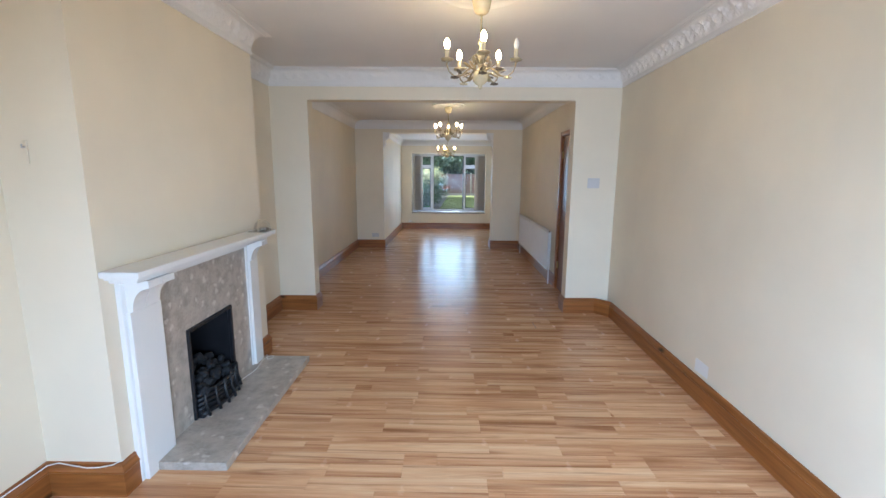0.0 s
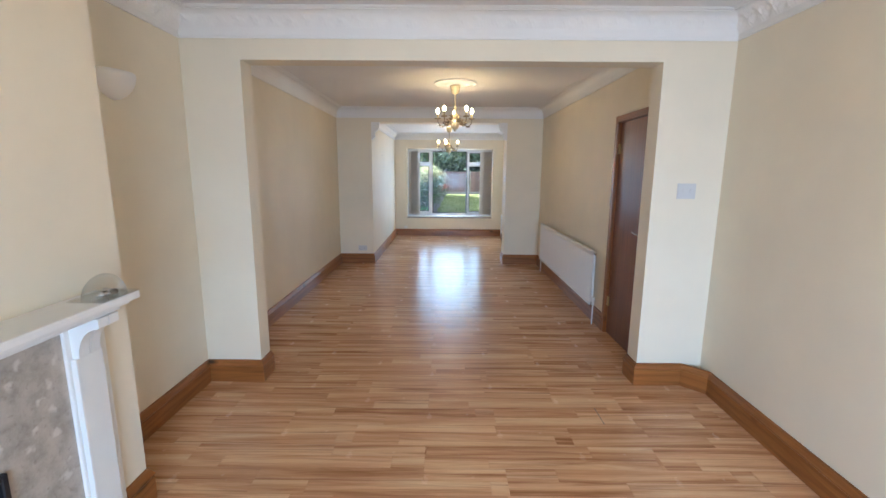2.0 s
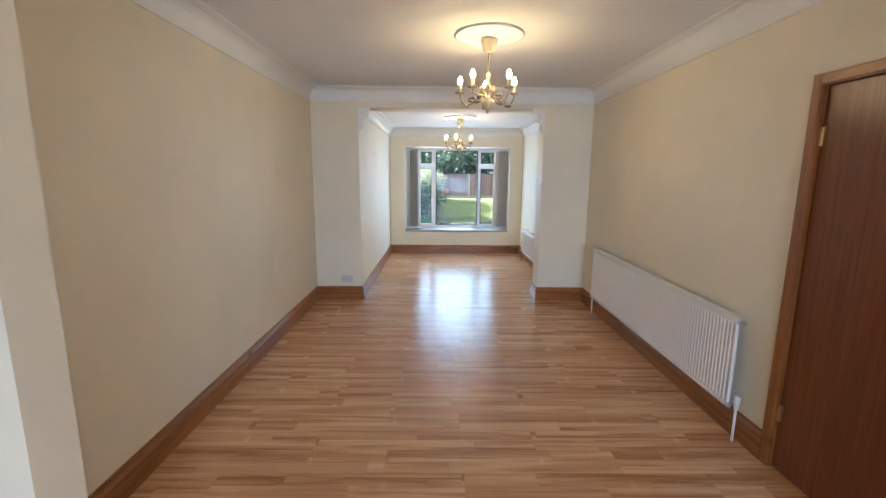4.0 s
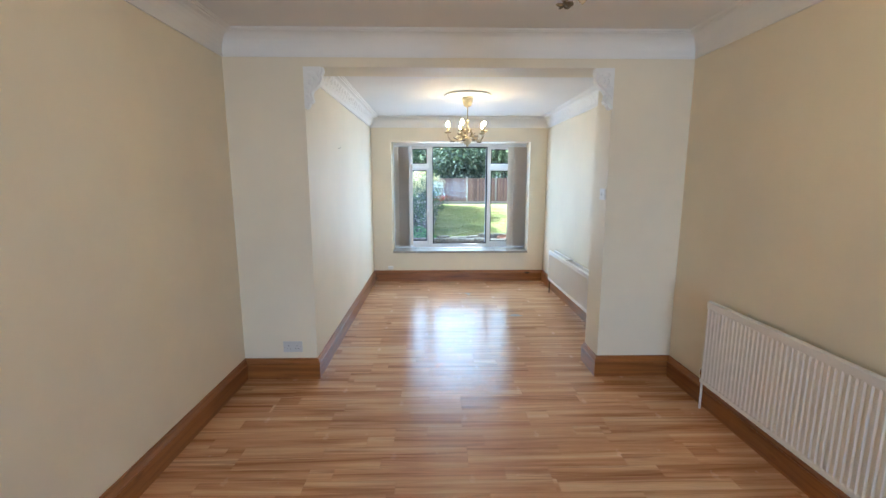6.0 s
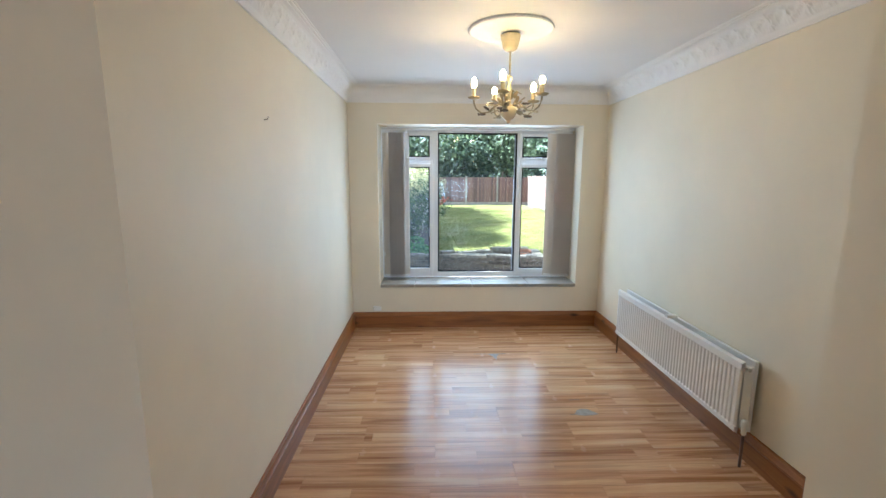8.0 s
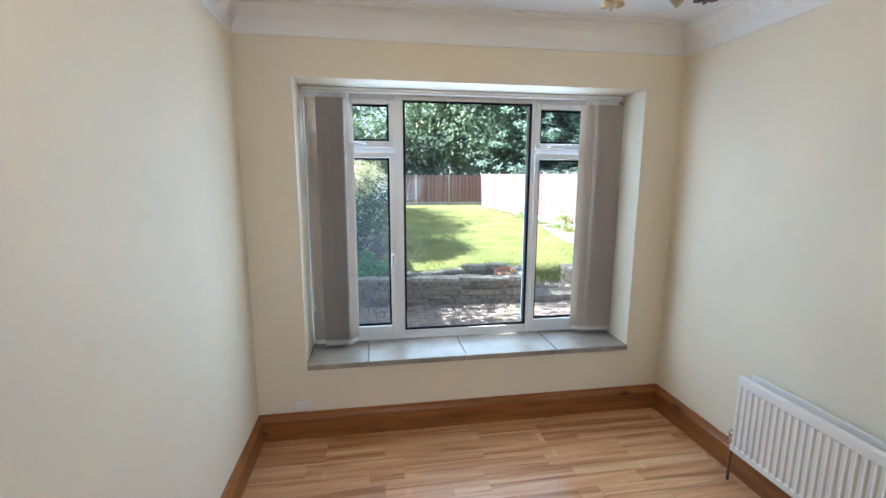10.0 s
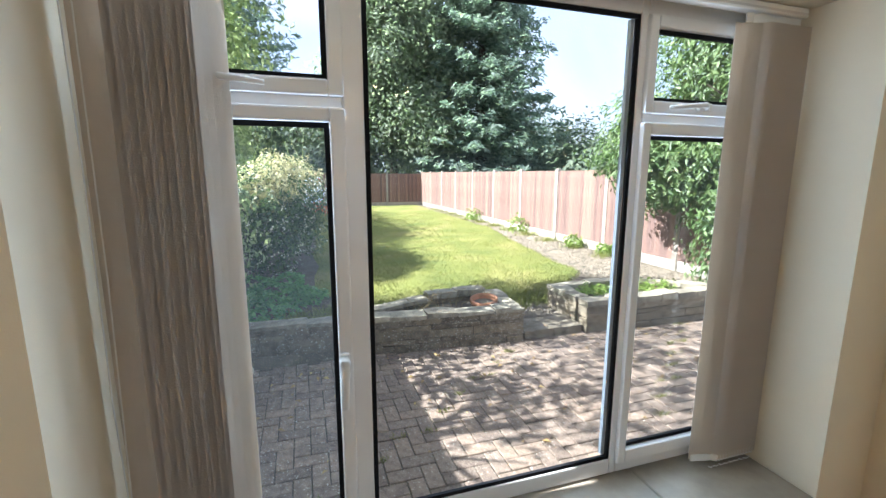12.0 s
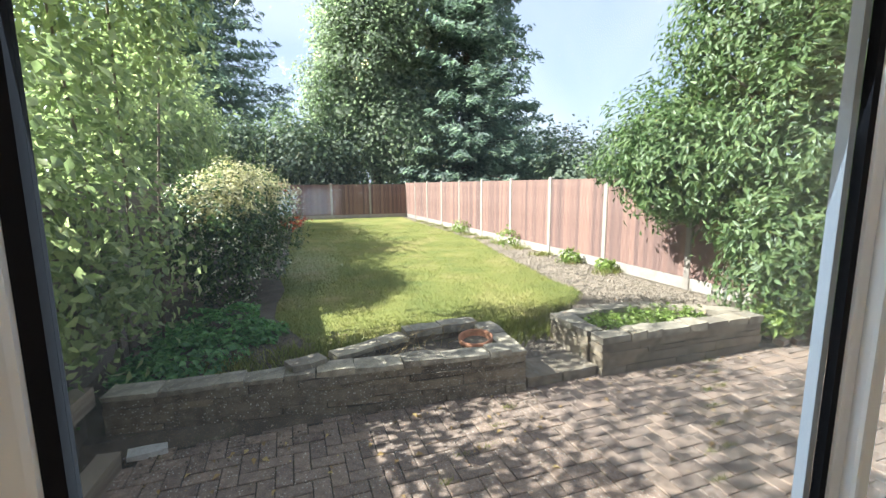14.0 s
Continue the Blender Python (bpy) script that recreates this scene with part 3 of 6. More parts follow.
def acanthus(strength, lo, hi):
    """Leaf scrolls cast along the middle of a cove."""
    def relief(run, k):
        if not lo <= k <= hi:
            return 0.0
        v = (k - lo) / (hi - lo)
        u = run / 0.11 + 0.25 * math.sin(v * 4)
        ph = (u % 1.0) - 0.5
        leaf = max(0.0, 1 - abs(ph) * 2.6 * (0.6 + v)) * math.sin(math.pi * v) ** 0.7
        vein = 0.5 + 0.5 * math.cos(run * 260 + v * 9)
        curl = 0.5 + 0.5 * math.sin(run * 97 + k * 2.1)
        return strength * (leaf * (0.65 + 0.35 * vein) + 0.35 * curl * math.sin(math.pi * v))
    return relief


front_cove = cove(H, 0.165, 0.125, 9)
structure(mesh_object("cornice_front_ornate_right", sweep([RIGHT_NEAR, RIGHT_FAR], front_cove, 0.011, acanthus(0.016, 5, 11)), WHITE_PLASTER))
structure(mesh_object("cornice_front_divide", sweep([(2.0, Y1), (XL, Y1)], [(max(0.0, d - (0.0)), z) for d, z in front_cove], 0.012, acanthus(0.006, 6, 10)), WHITE_PLASTER))
structure(mesh_object("cornice_front_ornate_left", sweep([(XL, Y1), (XL, BR_1), (BR_X, BR_1), (BR_X, BR_0), (XL, BR_0), (XL, YF), RIGHT_NEAR], front_cove, 0.011, acanthus(0.016, 5, 11)), WHITE_PLASTER))
mid_cove = cove(H, 0.16, 0.13, 6)
structure(mesh_object("cornice_middle", sweep([(XRM, Y1B), (XRM, Y2), (XLM, Y2), (XLM, Y1B)], mid_cove, closed=True), WHITE_PLASTER))
back_cove = cove(HB, 0.155, 0.13, 9)
structure(mesh_object("cornice_back_ornate_left", sweep([(XLB, YE), (XLB, Y2B)], back_cove, 0.011, acanthus(0.015, 5, 11)), WHITE_PLASTER))
structure(mesh_object("cornice_back_ornate_right", sweep([(XRB, Y2B), (XRB, YE)], back_cove, 0.011, acanthus(0.013, 5, 11)), WHITE_PLASTER))
structure(mesh_object("cornice_back_end", sweep([(XRB, YE), (XLB, YE)], cove(HB, 0.15, 0.13, 6)), WHITE_PLASTER))


def corbel(x, side, label):
    """A plaster scroll bracket under the second beam."""
    c = base("plaster_corbel", x, Y2 + 0.11, B_Z, label, "corbel", "corbels of the second opening")
    pts = [(0.0, 0.0), (0.135, 0.0), (0.137, -0.03), (0.125, -0.05), (0.128, -0.08), (0.112, -0.115), (0.085, -0.14), (0.062, -0.155), (0.05, -0.18), (0.055, -0.205), (0.062, -0.225), (0.05, -0.242), (0.036, -0.245), (0.03, -0.262), (0.018, -0.278), (0.0, -0.282)]
    for nm, grow, y0, y1 in (("scroll", 0.0, -0.112, -0.055), ("moulded_face", -0.016, -0.124, -0.043)):
        bm = bmesh.new()
        foot = [(side * max(0.0, px + (grow if px > 0 else 0)), pz) for px, pz in pts]
        a = [bm.verts.new((px, y0, pz)) for px, pz in foot]
        b = [bm.verts.new((px, y1, pz)) for px, pz in foot]
        for i in range(len(a)):
            j = (i + 1) % len(a)
            bm.faces.new((a[i], a[j], b[j], b[i]))
        bm.faces.new(a)
        bm.faces.new(b[::-1])
        bmesh.ops.recalc_face_normals(bm, faces=bm.faces)
        part(nm, bm, WHITE_PLASTER, c)
    for i, (px, pz) in enumerate([(0.06, -0.05), (0.085, -0.075), (0.05, -0.10), (0.03, -0.14), (0.028, -0.2)]):
        bm = bmesh.new()
        bmesh.ops.create_uvsphere(bm, u_segments=10, v_segments=6, radius=0.024 - i * 0.002, matrix=Matrix.LocRotScale((side * px, -0.125, pz), Euler((0, i, 0)), (1.3, 0.4, 0.8)))
        part("leaf_relief", bm, WHITE_PLASTER, c, smooth=True)
    return c


corbel(B_L, 1, "white plaster scroll corbel under the beam end")
corbel(B_R, -1, "white plaster scroll corbel under the beam end")


# ---- door ----
def tall_door():
    d = base("door_1", XRM, (D0 + D1) / 2, 0, "dark red-brown flush wooden door, closed, in a pine frame", "door", kind="structure")
    y0, y1 = D0 - (D0 + D1) / 2, D1 - (D0 + D1) / 2
    part("leaf", boxed(0.012, 0.055, y0 + 0.018, y1 - 0.018, 0.006, DZ - 0.018, 0.003), DOOR_WOOD, d)
    part("door_jamb", boxed(-0.012, 0.09, y1 - 0.016, y1 + 0.001, 0.0, DZ, 0.002), PINE_UP, d)
    part("door_jamb", boxed(0.0, 0.09, y0 - 0.001, y0 + 0.016, 0.0, DZ, 0.002), PINE_UP, d)
    part("door_head", boxed(-0.012, 0.09, y0, y1, DZ - 0.016, DZ + 0.001, 0.002), PINE, d)
    part("architrave", boxed(-0.020, -0.001, y1 - 0.012, y1 + 0.042, 0.0, DZ + 0.042, 0.006, 2), PINE_UP, d)
    part("architrave", boxed(-0.021, -0.001, y0 - 0.04, y1 - 0.012, DZ - 0.010, DZ + 0.040, 0.006, 2), PINE, d)
    part("architrave", boxed(-0.018, -0.001, y0 - 0.032, y0 + 0.004, 0.0, DZ - 0.010, 0.004), PINE_UP, d)
    for z in (0.28, 1.72):
        part("hinge", boxed(-0.004, 0.013, y1 - 0.045, y1 - 0.017, z, z + 0.09, 0.002), BRASS, d, "small brass butt hinge")
    h = part("door_handle", boxed(0.003, 0.0118, y0 + 0.045, y0 + 0.085, 0.965, 1.115, 0.006, 2), CHROME, d, "chrome lever handle on a long plate")
    bm = tube(bmesh.new(), [(0.004, y0 + 0.065, 1.055), (-0.035, y0 + 0.065, 1.055)], 0.009, 10)
    part("spindle", bm, CHROME, h, smooth=True)
    bm = tube(bmesh.new(), [(-0.035, y0 + 0.060, 1.055), (-0.040, y0 + 0.085, 1.056), (-0.041, y0 + 0.12, 1.060), (-0.038, y0 + 0.155, 1.066), (-0.036, y0 + 0.175, 1.07)], [0.009, 0.0085, 0.007, 0.0065, 0.005], 10)
    part("lever", bm, CHROME, h, smooth=True)


tall_door()


# ---- garden window ----
def bar(bm, x0, x1, z0, z1, y0, y1, b=0.006):
    return box(bm, x0, x1, y0, y1, z0, z1, b, 2)


def sash(w, name, x0, x1, z0, z1, glass_x, glass_z, label="", glass=GLASS):
    """An opening light: a frame round a pane with black gaskets. x0..z1: its outside; glass_x, glass_z: the pane."""
    s = bmesh.new()
    ya, yb = 11.668, 11.703
    bar(s, x0, glass_x[0], z0, z1, ya, yb)
    bar(s, glass_x[1], x1, z0, z1, ya, yb)
    bar(s, glass_x[0], glass_x[1], z0, glass_z[0], ya, yb)
    bar(s, glass_x[0], glass_x[1], glass_z[1], z1, ya, yb)
    so = part(name, s, UPVC, w, label)
    gasket_and_pane(so, glass_x, glass_z, glass)
    return so


def gasket_and_pane(owner, gx, gz, glass=GLASS):
    g = bmesh.new()
    t = 0.013
    for x0, x1, z0, z1 in ((gx[0], gx[0] + t, gz[0], gz[1]), (gx[1] - t, gx[1], gz[0], gz[1]), (gx[0] + t, gx[1] - t, gz[0], gz[0] + t), (gx[0] + t, gx[1] - t, gz[1] - t, gz[1])):
        box(g, x0, x1, 11.690, 11.7015, z0, z1)
    part("gasket", g, GASKET, owner, "black rubber glazing gasket")
    p = part("pane", boxed(gx[0] + 0.001, gx[1] - 0.001, 11.696, 11.700, gz[0] + 0.001, gz[1] - 0.001), glass, owner, "clear window glass" if glass is GLASS else "dusty window glass")
    p.visible_shadow = False


def garden_window():
    w = base("window_1", 0, 0, 0, "white plastic framed picture window with two side casements", "window", kind="structure")
    f = bmesh.new()
    ya, yb = 11.685, 11.708
    z0, z1 = 0.475, WZ1 - 0.003
    for x0, x1 in ((WX0 + 0.003, -0.765), (-0.262, -0.207), (0.645, 0.672), (1.19, WX1 - 0.003)):
        bar(f, x0, x1, z0, z1, ya, yb)
    for x0, x1 in ((-0.765, -0.262), (0.672, 1.19)):
        bar(f, x0, x1, z0, 0.520, ya, yb)
        bar(f, x0, x1, 1.715, 1.750, ya, yb)
        bar(f, x0, x1, 2.035, z1, ya, yb)
    bar(f, -0.207, 0.645, z0, 0.533, ya, yb)
    bar(f, -0.207, 0.645, 2.039, z1, ya, yb)
    fr = part("window_frame", f, UPVC, w, "white plastic window frame")
    gasket_and_pane(fr, (-0.207, 0.645), (0.533, 2.039))
    part("spacer_bar", boxed(0.619, 0.632, 11.702, 11.716, 0.546, 2.026), SPACER, fr, "silver double-glazing spacer bar")
    part("glazing_seal", boxed(-0.206, -0.194, 11.702, 11.708, 0.546, 2.026), GASKET, fr, "black glazing seal")
    a = sash(w, "casement", -0.768, -0.258, 0.517, 1.719, (-0.715, -0.296), (0.576, 1.684), "", GLASS_VEILED)
    sash(w, "top_light", -0.768, -0.258, 1.747, 2.039, (-0.715, -0.296), (1.786, 2.008))
    sash(w, "casement", 0.668, 1.193, 0.517, 1.719, (0.700, 1.140), (0.568, 1.680))
    sash(w, "top_light", 0.668, 1.193, 1.747, 2.039, (0.700, 1.140), (1.786, 2.003))
    # casement handle
    h = part("window_handle", boxed(-0.297, -0.269, 11.652, 11.668, 1.00, 1.075, 0.005, 2), PLASTIC, a, "white window handle, closed")
    part("lock_button", tube(bmesh.new(), [(-0.283, 11.653, 1.02), (-0.283, 11.643, 1.02)], 0.006, 10), DARK, a)
    part("handle_grip", tube(bmesh.new(), [(-0.283, 11.653, 1.055), (-0.283, 11.632, 1.055), (-0.286, 11.626, 1.03), (-0.289, 11.627, 0.93)], [0.014, 0.014, 0.013, 0.011], 12), PLASTIC, a, smooth=True)
    # stays of the top lights
    for x, sgn in ((-0.60, 1), (0.90, -1)):
        part("window_stay", boxed(x - 0.03, x + 0.03, 11.655, 11.668, 1.760, 1.785, 0.004), PLASTIC, w, "white top-light stay")
        part("window_stay", tube(bmesh.new(), [(x, 11.655, 1.772), (x + sgn * 0.02, 11.635, 1.775), (x + sgn * 0.13, 11.632, 1.765), (x + sgn * 0.16, 11.64, 1.763)], [0.011, 0.009, 0.007, 0.006], 8), PLASTIC, w, smooth=True)
    # outside sill
    part("outer_sill", boxed(WX0, WX1, 11.709, YO + 0.02, 0.435, 0.474, 0.006), UPVC, w)
    return w


garden_window().location.y = -0.018
sill = base("window_sill_1", 0, 0, 0, "grey stone tiled inside window sill with three joints", "window sill", kind="structure")
edges = [WX0 + 0.002, -0.455, 0.150, 0.745, WX1 - 0.002]
for x0, x1 in zip(edges, edges[1:]):
    part("sill_tile", boxed(x0 + 0.002, x1 - 0.002, YE - 0.022, 11.684, 0.4365, 0.470, 0.004), SLATE, sill)


def blind(x0, x1, slats, label):
    """A vertical blind drawn aside: a stack of fabric slats on a head rail, weights joined by a bead chain."""
    b = base("vertical_blind", (x0 + x1) / 2, 11.60, 0, label, "blind", "blinds of the garden window")
    zb, zt = 0.505, 2.030
    cx = (x0 + x1) / 2
    for x, ang, w in slats:
        bm = bmesh.new()
        n = 4
        for z_lo, z_hi in ((zb, zt),):
            cols = []
            for i in range(n + 1):
                u = (i / n - 0.5) * w
                bow = 0.004 * math.cos(i / n * math.pi - math.pi / 2)
                cols.append((u, bow))
            va = [[bm.verts.new((u, bw + s, z)) for u, bw in cols] for s, z in ((0, z_lo), (0, z_hi))]
            vb = [[bm.verts.new((u, bw + 0.0012, z)) for u, bw in cols] for z in (z_lo, z_hi)]
            for i in range(n):
                bm.faces.new((va[0][i], va[0][i + 1], va[1][i + 1], va[1][i]))
                bm.faces.new((vb[0][i + 1], vb[0][i], vb[1][i], vb[1][i + 1]))
        s = part("slat", bm, FABRIC, b)
        s.matrix_basis = pose(x - cx, 0, 0, 0, 0, ang)
        wgt = part("weight", boxed(-w * 0.42, w * 0.42, -0.003, 0.004, zb - 0.010, zb + 0.016, 0.002), PLASTIC, s)
        part("hanger", boxed(-0.012, 0.012, -0.002, 0.003, zt, zt + 0.028), PLASTIC, s)
    bm = bmesh.new()
    lo, hi = min(s[0] for s in slats) - cx, max(s[0] for s in slats) - cx
    k = int((hi - lo) / 0.007)
    for i in range(k):
        for dy in (-0.040, 0.040):
            bmesh.ops.create_uvsphere(bm, u_segments=6, v_segments=4, radius=0.0026, matrix=Matrix.Translation((lo + (hi - lo) * i / k, dy, zb - 0.006 - 0.006 * abs(math.sin(i * 0.9)))))
    tagged(part("bead_chain", bm, PLASTIC, b, "white bead chain"), kind="stuff")
    return b


left_slats = [(-0.748, 8, 0.089)] + [(-0.700 + 0.0145 * i, 57 + 4 * math.sin(i * 2.1), 0.089) for i in range(12)]
left_blind = blind(-0.80, -0.53, left_slats, "grey-beige fabric vertical blind drawn into a stack")
right_slats = [(1.000, -14, 0.089)] + [(1.032 + 0.0145 * i, -40, 0.089) for i in range(13)]
blind(0.96, 1.25, right_slats, "grey-beige fabric vertical blind drawn aside")
rail = base("blind_head_rail", 0, 11.60, 2.06, "white metal head rail of the vertical blinds", "rail")
part("rail_body", boxed(WX0 + 0.012, WX1 - 0.012, -0.02, 0.02, 0.0, 0.029, 0.004), PLASTIC, rail)
part("rail_groove", boxed(WX0 + 0.02, WX1 - 0.02, -0.0225, -0.0202, 0.006, 0.012), PLASTIC_DULL, rail)
cx, cy, cz = WX0 + 0.028 - (-0.665), 11.555 - 11.60, 2.05
cord = part("pull_cord", tube(bmesh.new(), [(cx, cy, cz), (cx + 0.004, cy, cz - 0.5), (cx - 0.002, cy + 0.004, cz - 1.0), (cx + 0.006, cy, cz - 1.28)], 0.0016, 6), PLASTIC, left_blind, "thin white pull cord")
part("pull_cord", tube(bmesh.new(), [(cx + 0.012, cy + 0.03, cz), (cx + 0.010, cy + 0.03, cz - 0.7), (cx + 0.006, cy + 0.01, cz - 1.28)], 0.0016, 6), PLASTIC, left_blind, "thin white pull cord")
part("cord_weight", lathe(bmesh.new(), [(0.002, 0), (0.007, -0.008), (0.009, -0.04), (0.004, -0.05)], 10, (cx + 0.006, cy + 0.004, cz - 1.27)), PLASTIC, cord, smooth=True)


# ---- radiators ----
def radiator(y0, y1, z0, z1, xf, xw, double, label):
    r = base("radiator", xf, (y0 + y1) / 2, z0, label, "radiator")
    L, Hh = (y1 - y0), z1 - z0

    def panel(x, nm):
        """A pressed panel with upright flutes and rolled edges, its face towards the room."""
        bm = bmesh.new()
        n = int(L / 0.0335)
        pts = [(-L / 2, 0.010), (-L / 2 + 0.012, 0.0)]
        for i in range(n):
            c = -L / 2 + 0.02 + (i + 0.5) * (L - 0.04) / n
            h = (L - 0.04) / n
            pts += [(c - h * 0.42, 0.0), (c - h * 0.22, 0.006), (c + h * 0.22, 0.006), (c + h * 0.42, 0.0)]
        pts += [(L / 2 - 0.012, 0.0), (L / 2, 0.010)]
        zs = [(0.0, 0.014, 0), (0.006, 0.0, 0), (0.030, 0.0, 0), (0.040, 0.0, 1), (Hh - 0.055, 0.0, 1), (Hh - 0.045, 0.0, 0), (Hh - 0.008, 0.0, 0), (Hh, 0.014, 0)]
        rows = [[bm.verts.new((x + max(d0, (dx * fl)) if not d0 else x + max(d0, 0.0), yy, zz)) for yy, dx in pts] for zz, d0, fl in zs]
        for a, b in zip(rows, rows[1:]):
            for i in range(len(pts) - 1):
                bm.faces.new((a[i], a[i + 1], b[i + 1], b[i]))
        back = [bm.verts.new((x + 0.02, yy, zz)) for yy, zz in ((-L / 2, 0), (L / 2, 0), (L / 2, Hh), (-L / 2, Hh))]
        bm.faces.new(back)
        bm.faces.new((rows[-1][0], rows[-1][-1], back[2], back[3]))
        bm.faces.new((rows[0][-1], rows[0][0], back[0], back[1]))
        bmesh.ops.recalc_face_normals(bm, faces=bm.faces)
        return part(nm, bm, ENAMEL, r)

    panel(0.0, "front_panel")
    if double:
        part("back_panel", boxed(0.075, 0.095, -L / 2, L / 2, 0.0, Hh, 0.004, 2), ENAMEL, r)
        for yy in (-L / 2 + 0.005, L / 2 - 0.03):
            part("end_plate", boxed(0.018, 0.078, yy, yy + 0.025, 0.02, Hh - 0.03, 0.004), ENAMEL, r)
        part("bracket_clip", boxed(0.005, 0.08, -0.02, 0.02, Hh - 0.004, Hh + 0.018, 0.003), ENAMEL, r)
    else:
        part("convector_fins", boxed(0.021, 0.05, -L / 2 + 0.05, L / 2 - 0.05, 0.03, Hh - 0.03), ENAMEL, r)
    for yy in (-L / 2 + 0.15, L / 2 - 0.15):
        part("wall_bracket", boxed(0.02, xw - xf, yy - 0.015, yy + 0.015, 0.05, Hh - 0.05), ENAMEL, r)
    part("bleed_plug", tube(bmesh.new(), [(0.03, -L / 2 + 0.01, Hh - 0.035), (0.03, -L / 2 - 0.022, Hh - 0.035)], 0.011, 8), CHROME, r)
    for sgn in (-1, 1):
        yy = sgn * (L / 2 + 0.025)
        pipe_mat = COPPER if double else ENAMEL
        v = part("valve", lathe(bmesh.new(), [(0.008, -0.03), (0.013, -0.02), (0.013, 0.01), (0.017, 0.015), (0.018, 0.05), (0.012, 0.06)], 12, (0.035, yy, 0.03)), PLASTIC if sgn < 0 else CHROME, r, "white lockshield valve", smooth=True)
        part("valve_tail", tube(bmesh.new(), [(0.035, yy, 0.03), (0.035, sgn * (L / 2 - 0.005), 0.03)], 0.009, 8), CHROME, v)
        part("pipe", tube(bmesh.new(), [(0.035, yy, 0.012), (0.035, yy, -z0)], 0.0075, 8), pipe_mat, r, "painted feed pipe going into the floor", smooth=True)
    return r


radiator(5.15, 7.54, 0.20, 0.772, 1.60, XRM, False, "long white single-panel radiator under bare wall")
radiator(9.07, 10.60, 0.19, 0.60, 1.37, XRB, True, "white double-panel radiator beside the garden window")


# ---- switches and sockets ----
def plate(name, m, w, h, label, category, gangs, mt, sw=False):
    p = new(name)
    p.matrix_world = m
    p.empty_display_size = 0.05
    tagged(p, label, category)
    part("face_plate", boxed(-w / 2, w / 2, -0.010, -0.0005, -h / 2, h / 2, 0.003, 2), mt, p)
    for g in range(gangs):
        x = (g - (gangs - 1) / 2) * (w / max(gangs, 1) * 0.9)
        if sw:
            part("rocker", boxed(x - 0.006, x + 0.006, -0.016, -0.0095, -0.012, 0.012, 0.002), PLASTIC_DULL, p)
        else:
            part("rocker", boxed(x - 0.018, x - 0.004, -0.014, -0.0095, 0.015, 0.034, 0.002), PLASTIC_DULL, p)
            for dx, dz, ww, hh in ((0, 0.008, 0.004, 0.008), (-0.011, -0.014, 0.0063, 0.004), (0.011, -0.014, 0.0063, 0.004)):
                part("pin_slot", boxed(x + dx - ww / 2, x + dx + ww / 2, -0.0108, -0.0095, dz - hh / 2, dz + hh / 2), DARK, p)
    for x in (-w * 0.41, w * 0.41):
        part("screw", tube(bmesh.new(), [(x, -0.0095, 0), (x, -0.0115, 0)], 0.003, 8), CHROME, p)
    return p


plate("light_switch", pose(1.762, Y1, 1.428, 0, 0, 0), 0.125, 0.105, "grey-white light switch plate on the dividing wall", "switch", 2, PLASTIC_DULL, True)
plate("light_switch", pose(B_R, 8.145, 1.44, 0, 0, -90), 0.10, 0.085, "white light switch in the opening's side", "switch", 1, PLASTIC, True)
plate("double_socket", pose(-1.288, Y2, 0.262, 0, 0, 0), 0.146, 0.086, "white double power socket above the baseboard", "socket", 2, PLASTIC_DULL)
plate("double_socket", pose(XRM, 7.78, 0.245, 0, 0, 90), 0.16, 0.086, "cream-painted blank double socket beside radiator", "socket", 2, CREAM)
plate("double_socket", pose(1.935, 1.93, 0.235, 0, 0, 91.6), 0.146, 0.086, "white double power socket low on the wall", "socket", 2, PLASTIC)
plate("single_socket", pose(XLB, 11.225, 0.225, 0, 0, -90), 0.086, 0.086, "white single socket near the end wall", "socket", 1, PLASTIC)
jb = base("junction_box", -0.85, YE, 0.205, "small white junction box above the baseboard", "junction box")
part("box_lid", boxed(-0.04, 0.04, -0.03, -0.0005, -0.018, 0.03, 0.004), PLASTIC, jb)
hook = base("wall_hook", -1.515, BR_0, 1.585, "small grey metal wall bracket on the chimney breast", "hook")
part("bracket_plate", boxed(-0.009, 0.009, -0.008, -0.0005, -0.05, 0.045, 0.002), CREAM, hook)
part("bracket_peg", tube(bmesh.new(), [(0, -0.006, 0.02), (0.002, -0.022, 0.018), (0.006, -0.026, 0.03)], 0.004, 8), PLASTIC_DULL, hook)
nail = base("picture_nail", XLB, 9.128, 1.844, "bent metal picture nail in the cream wall", "nail")
part("shank", tube(bmesh.new(), [(-0.002, 0, 0), (0.018, 0.002, 0.003), (0.022, 0.003, 0.016)], 0.0022, 6), TARNISHED, nail)


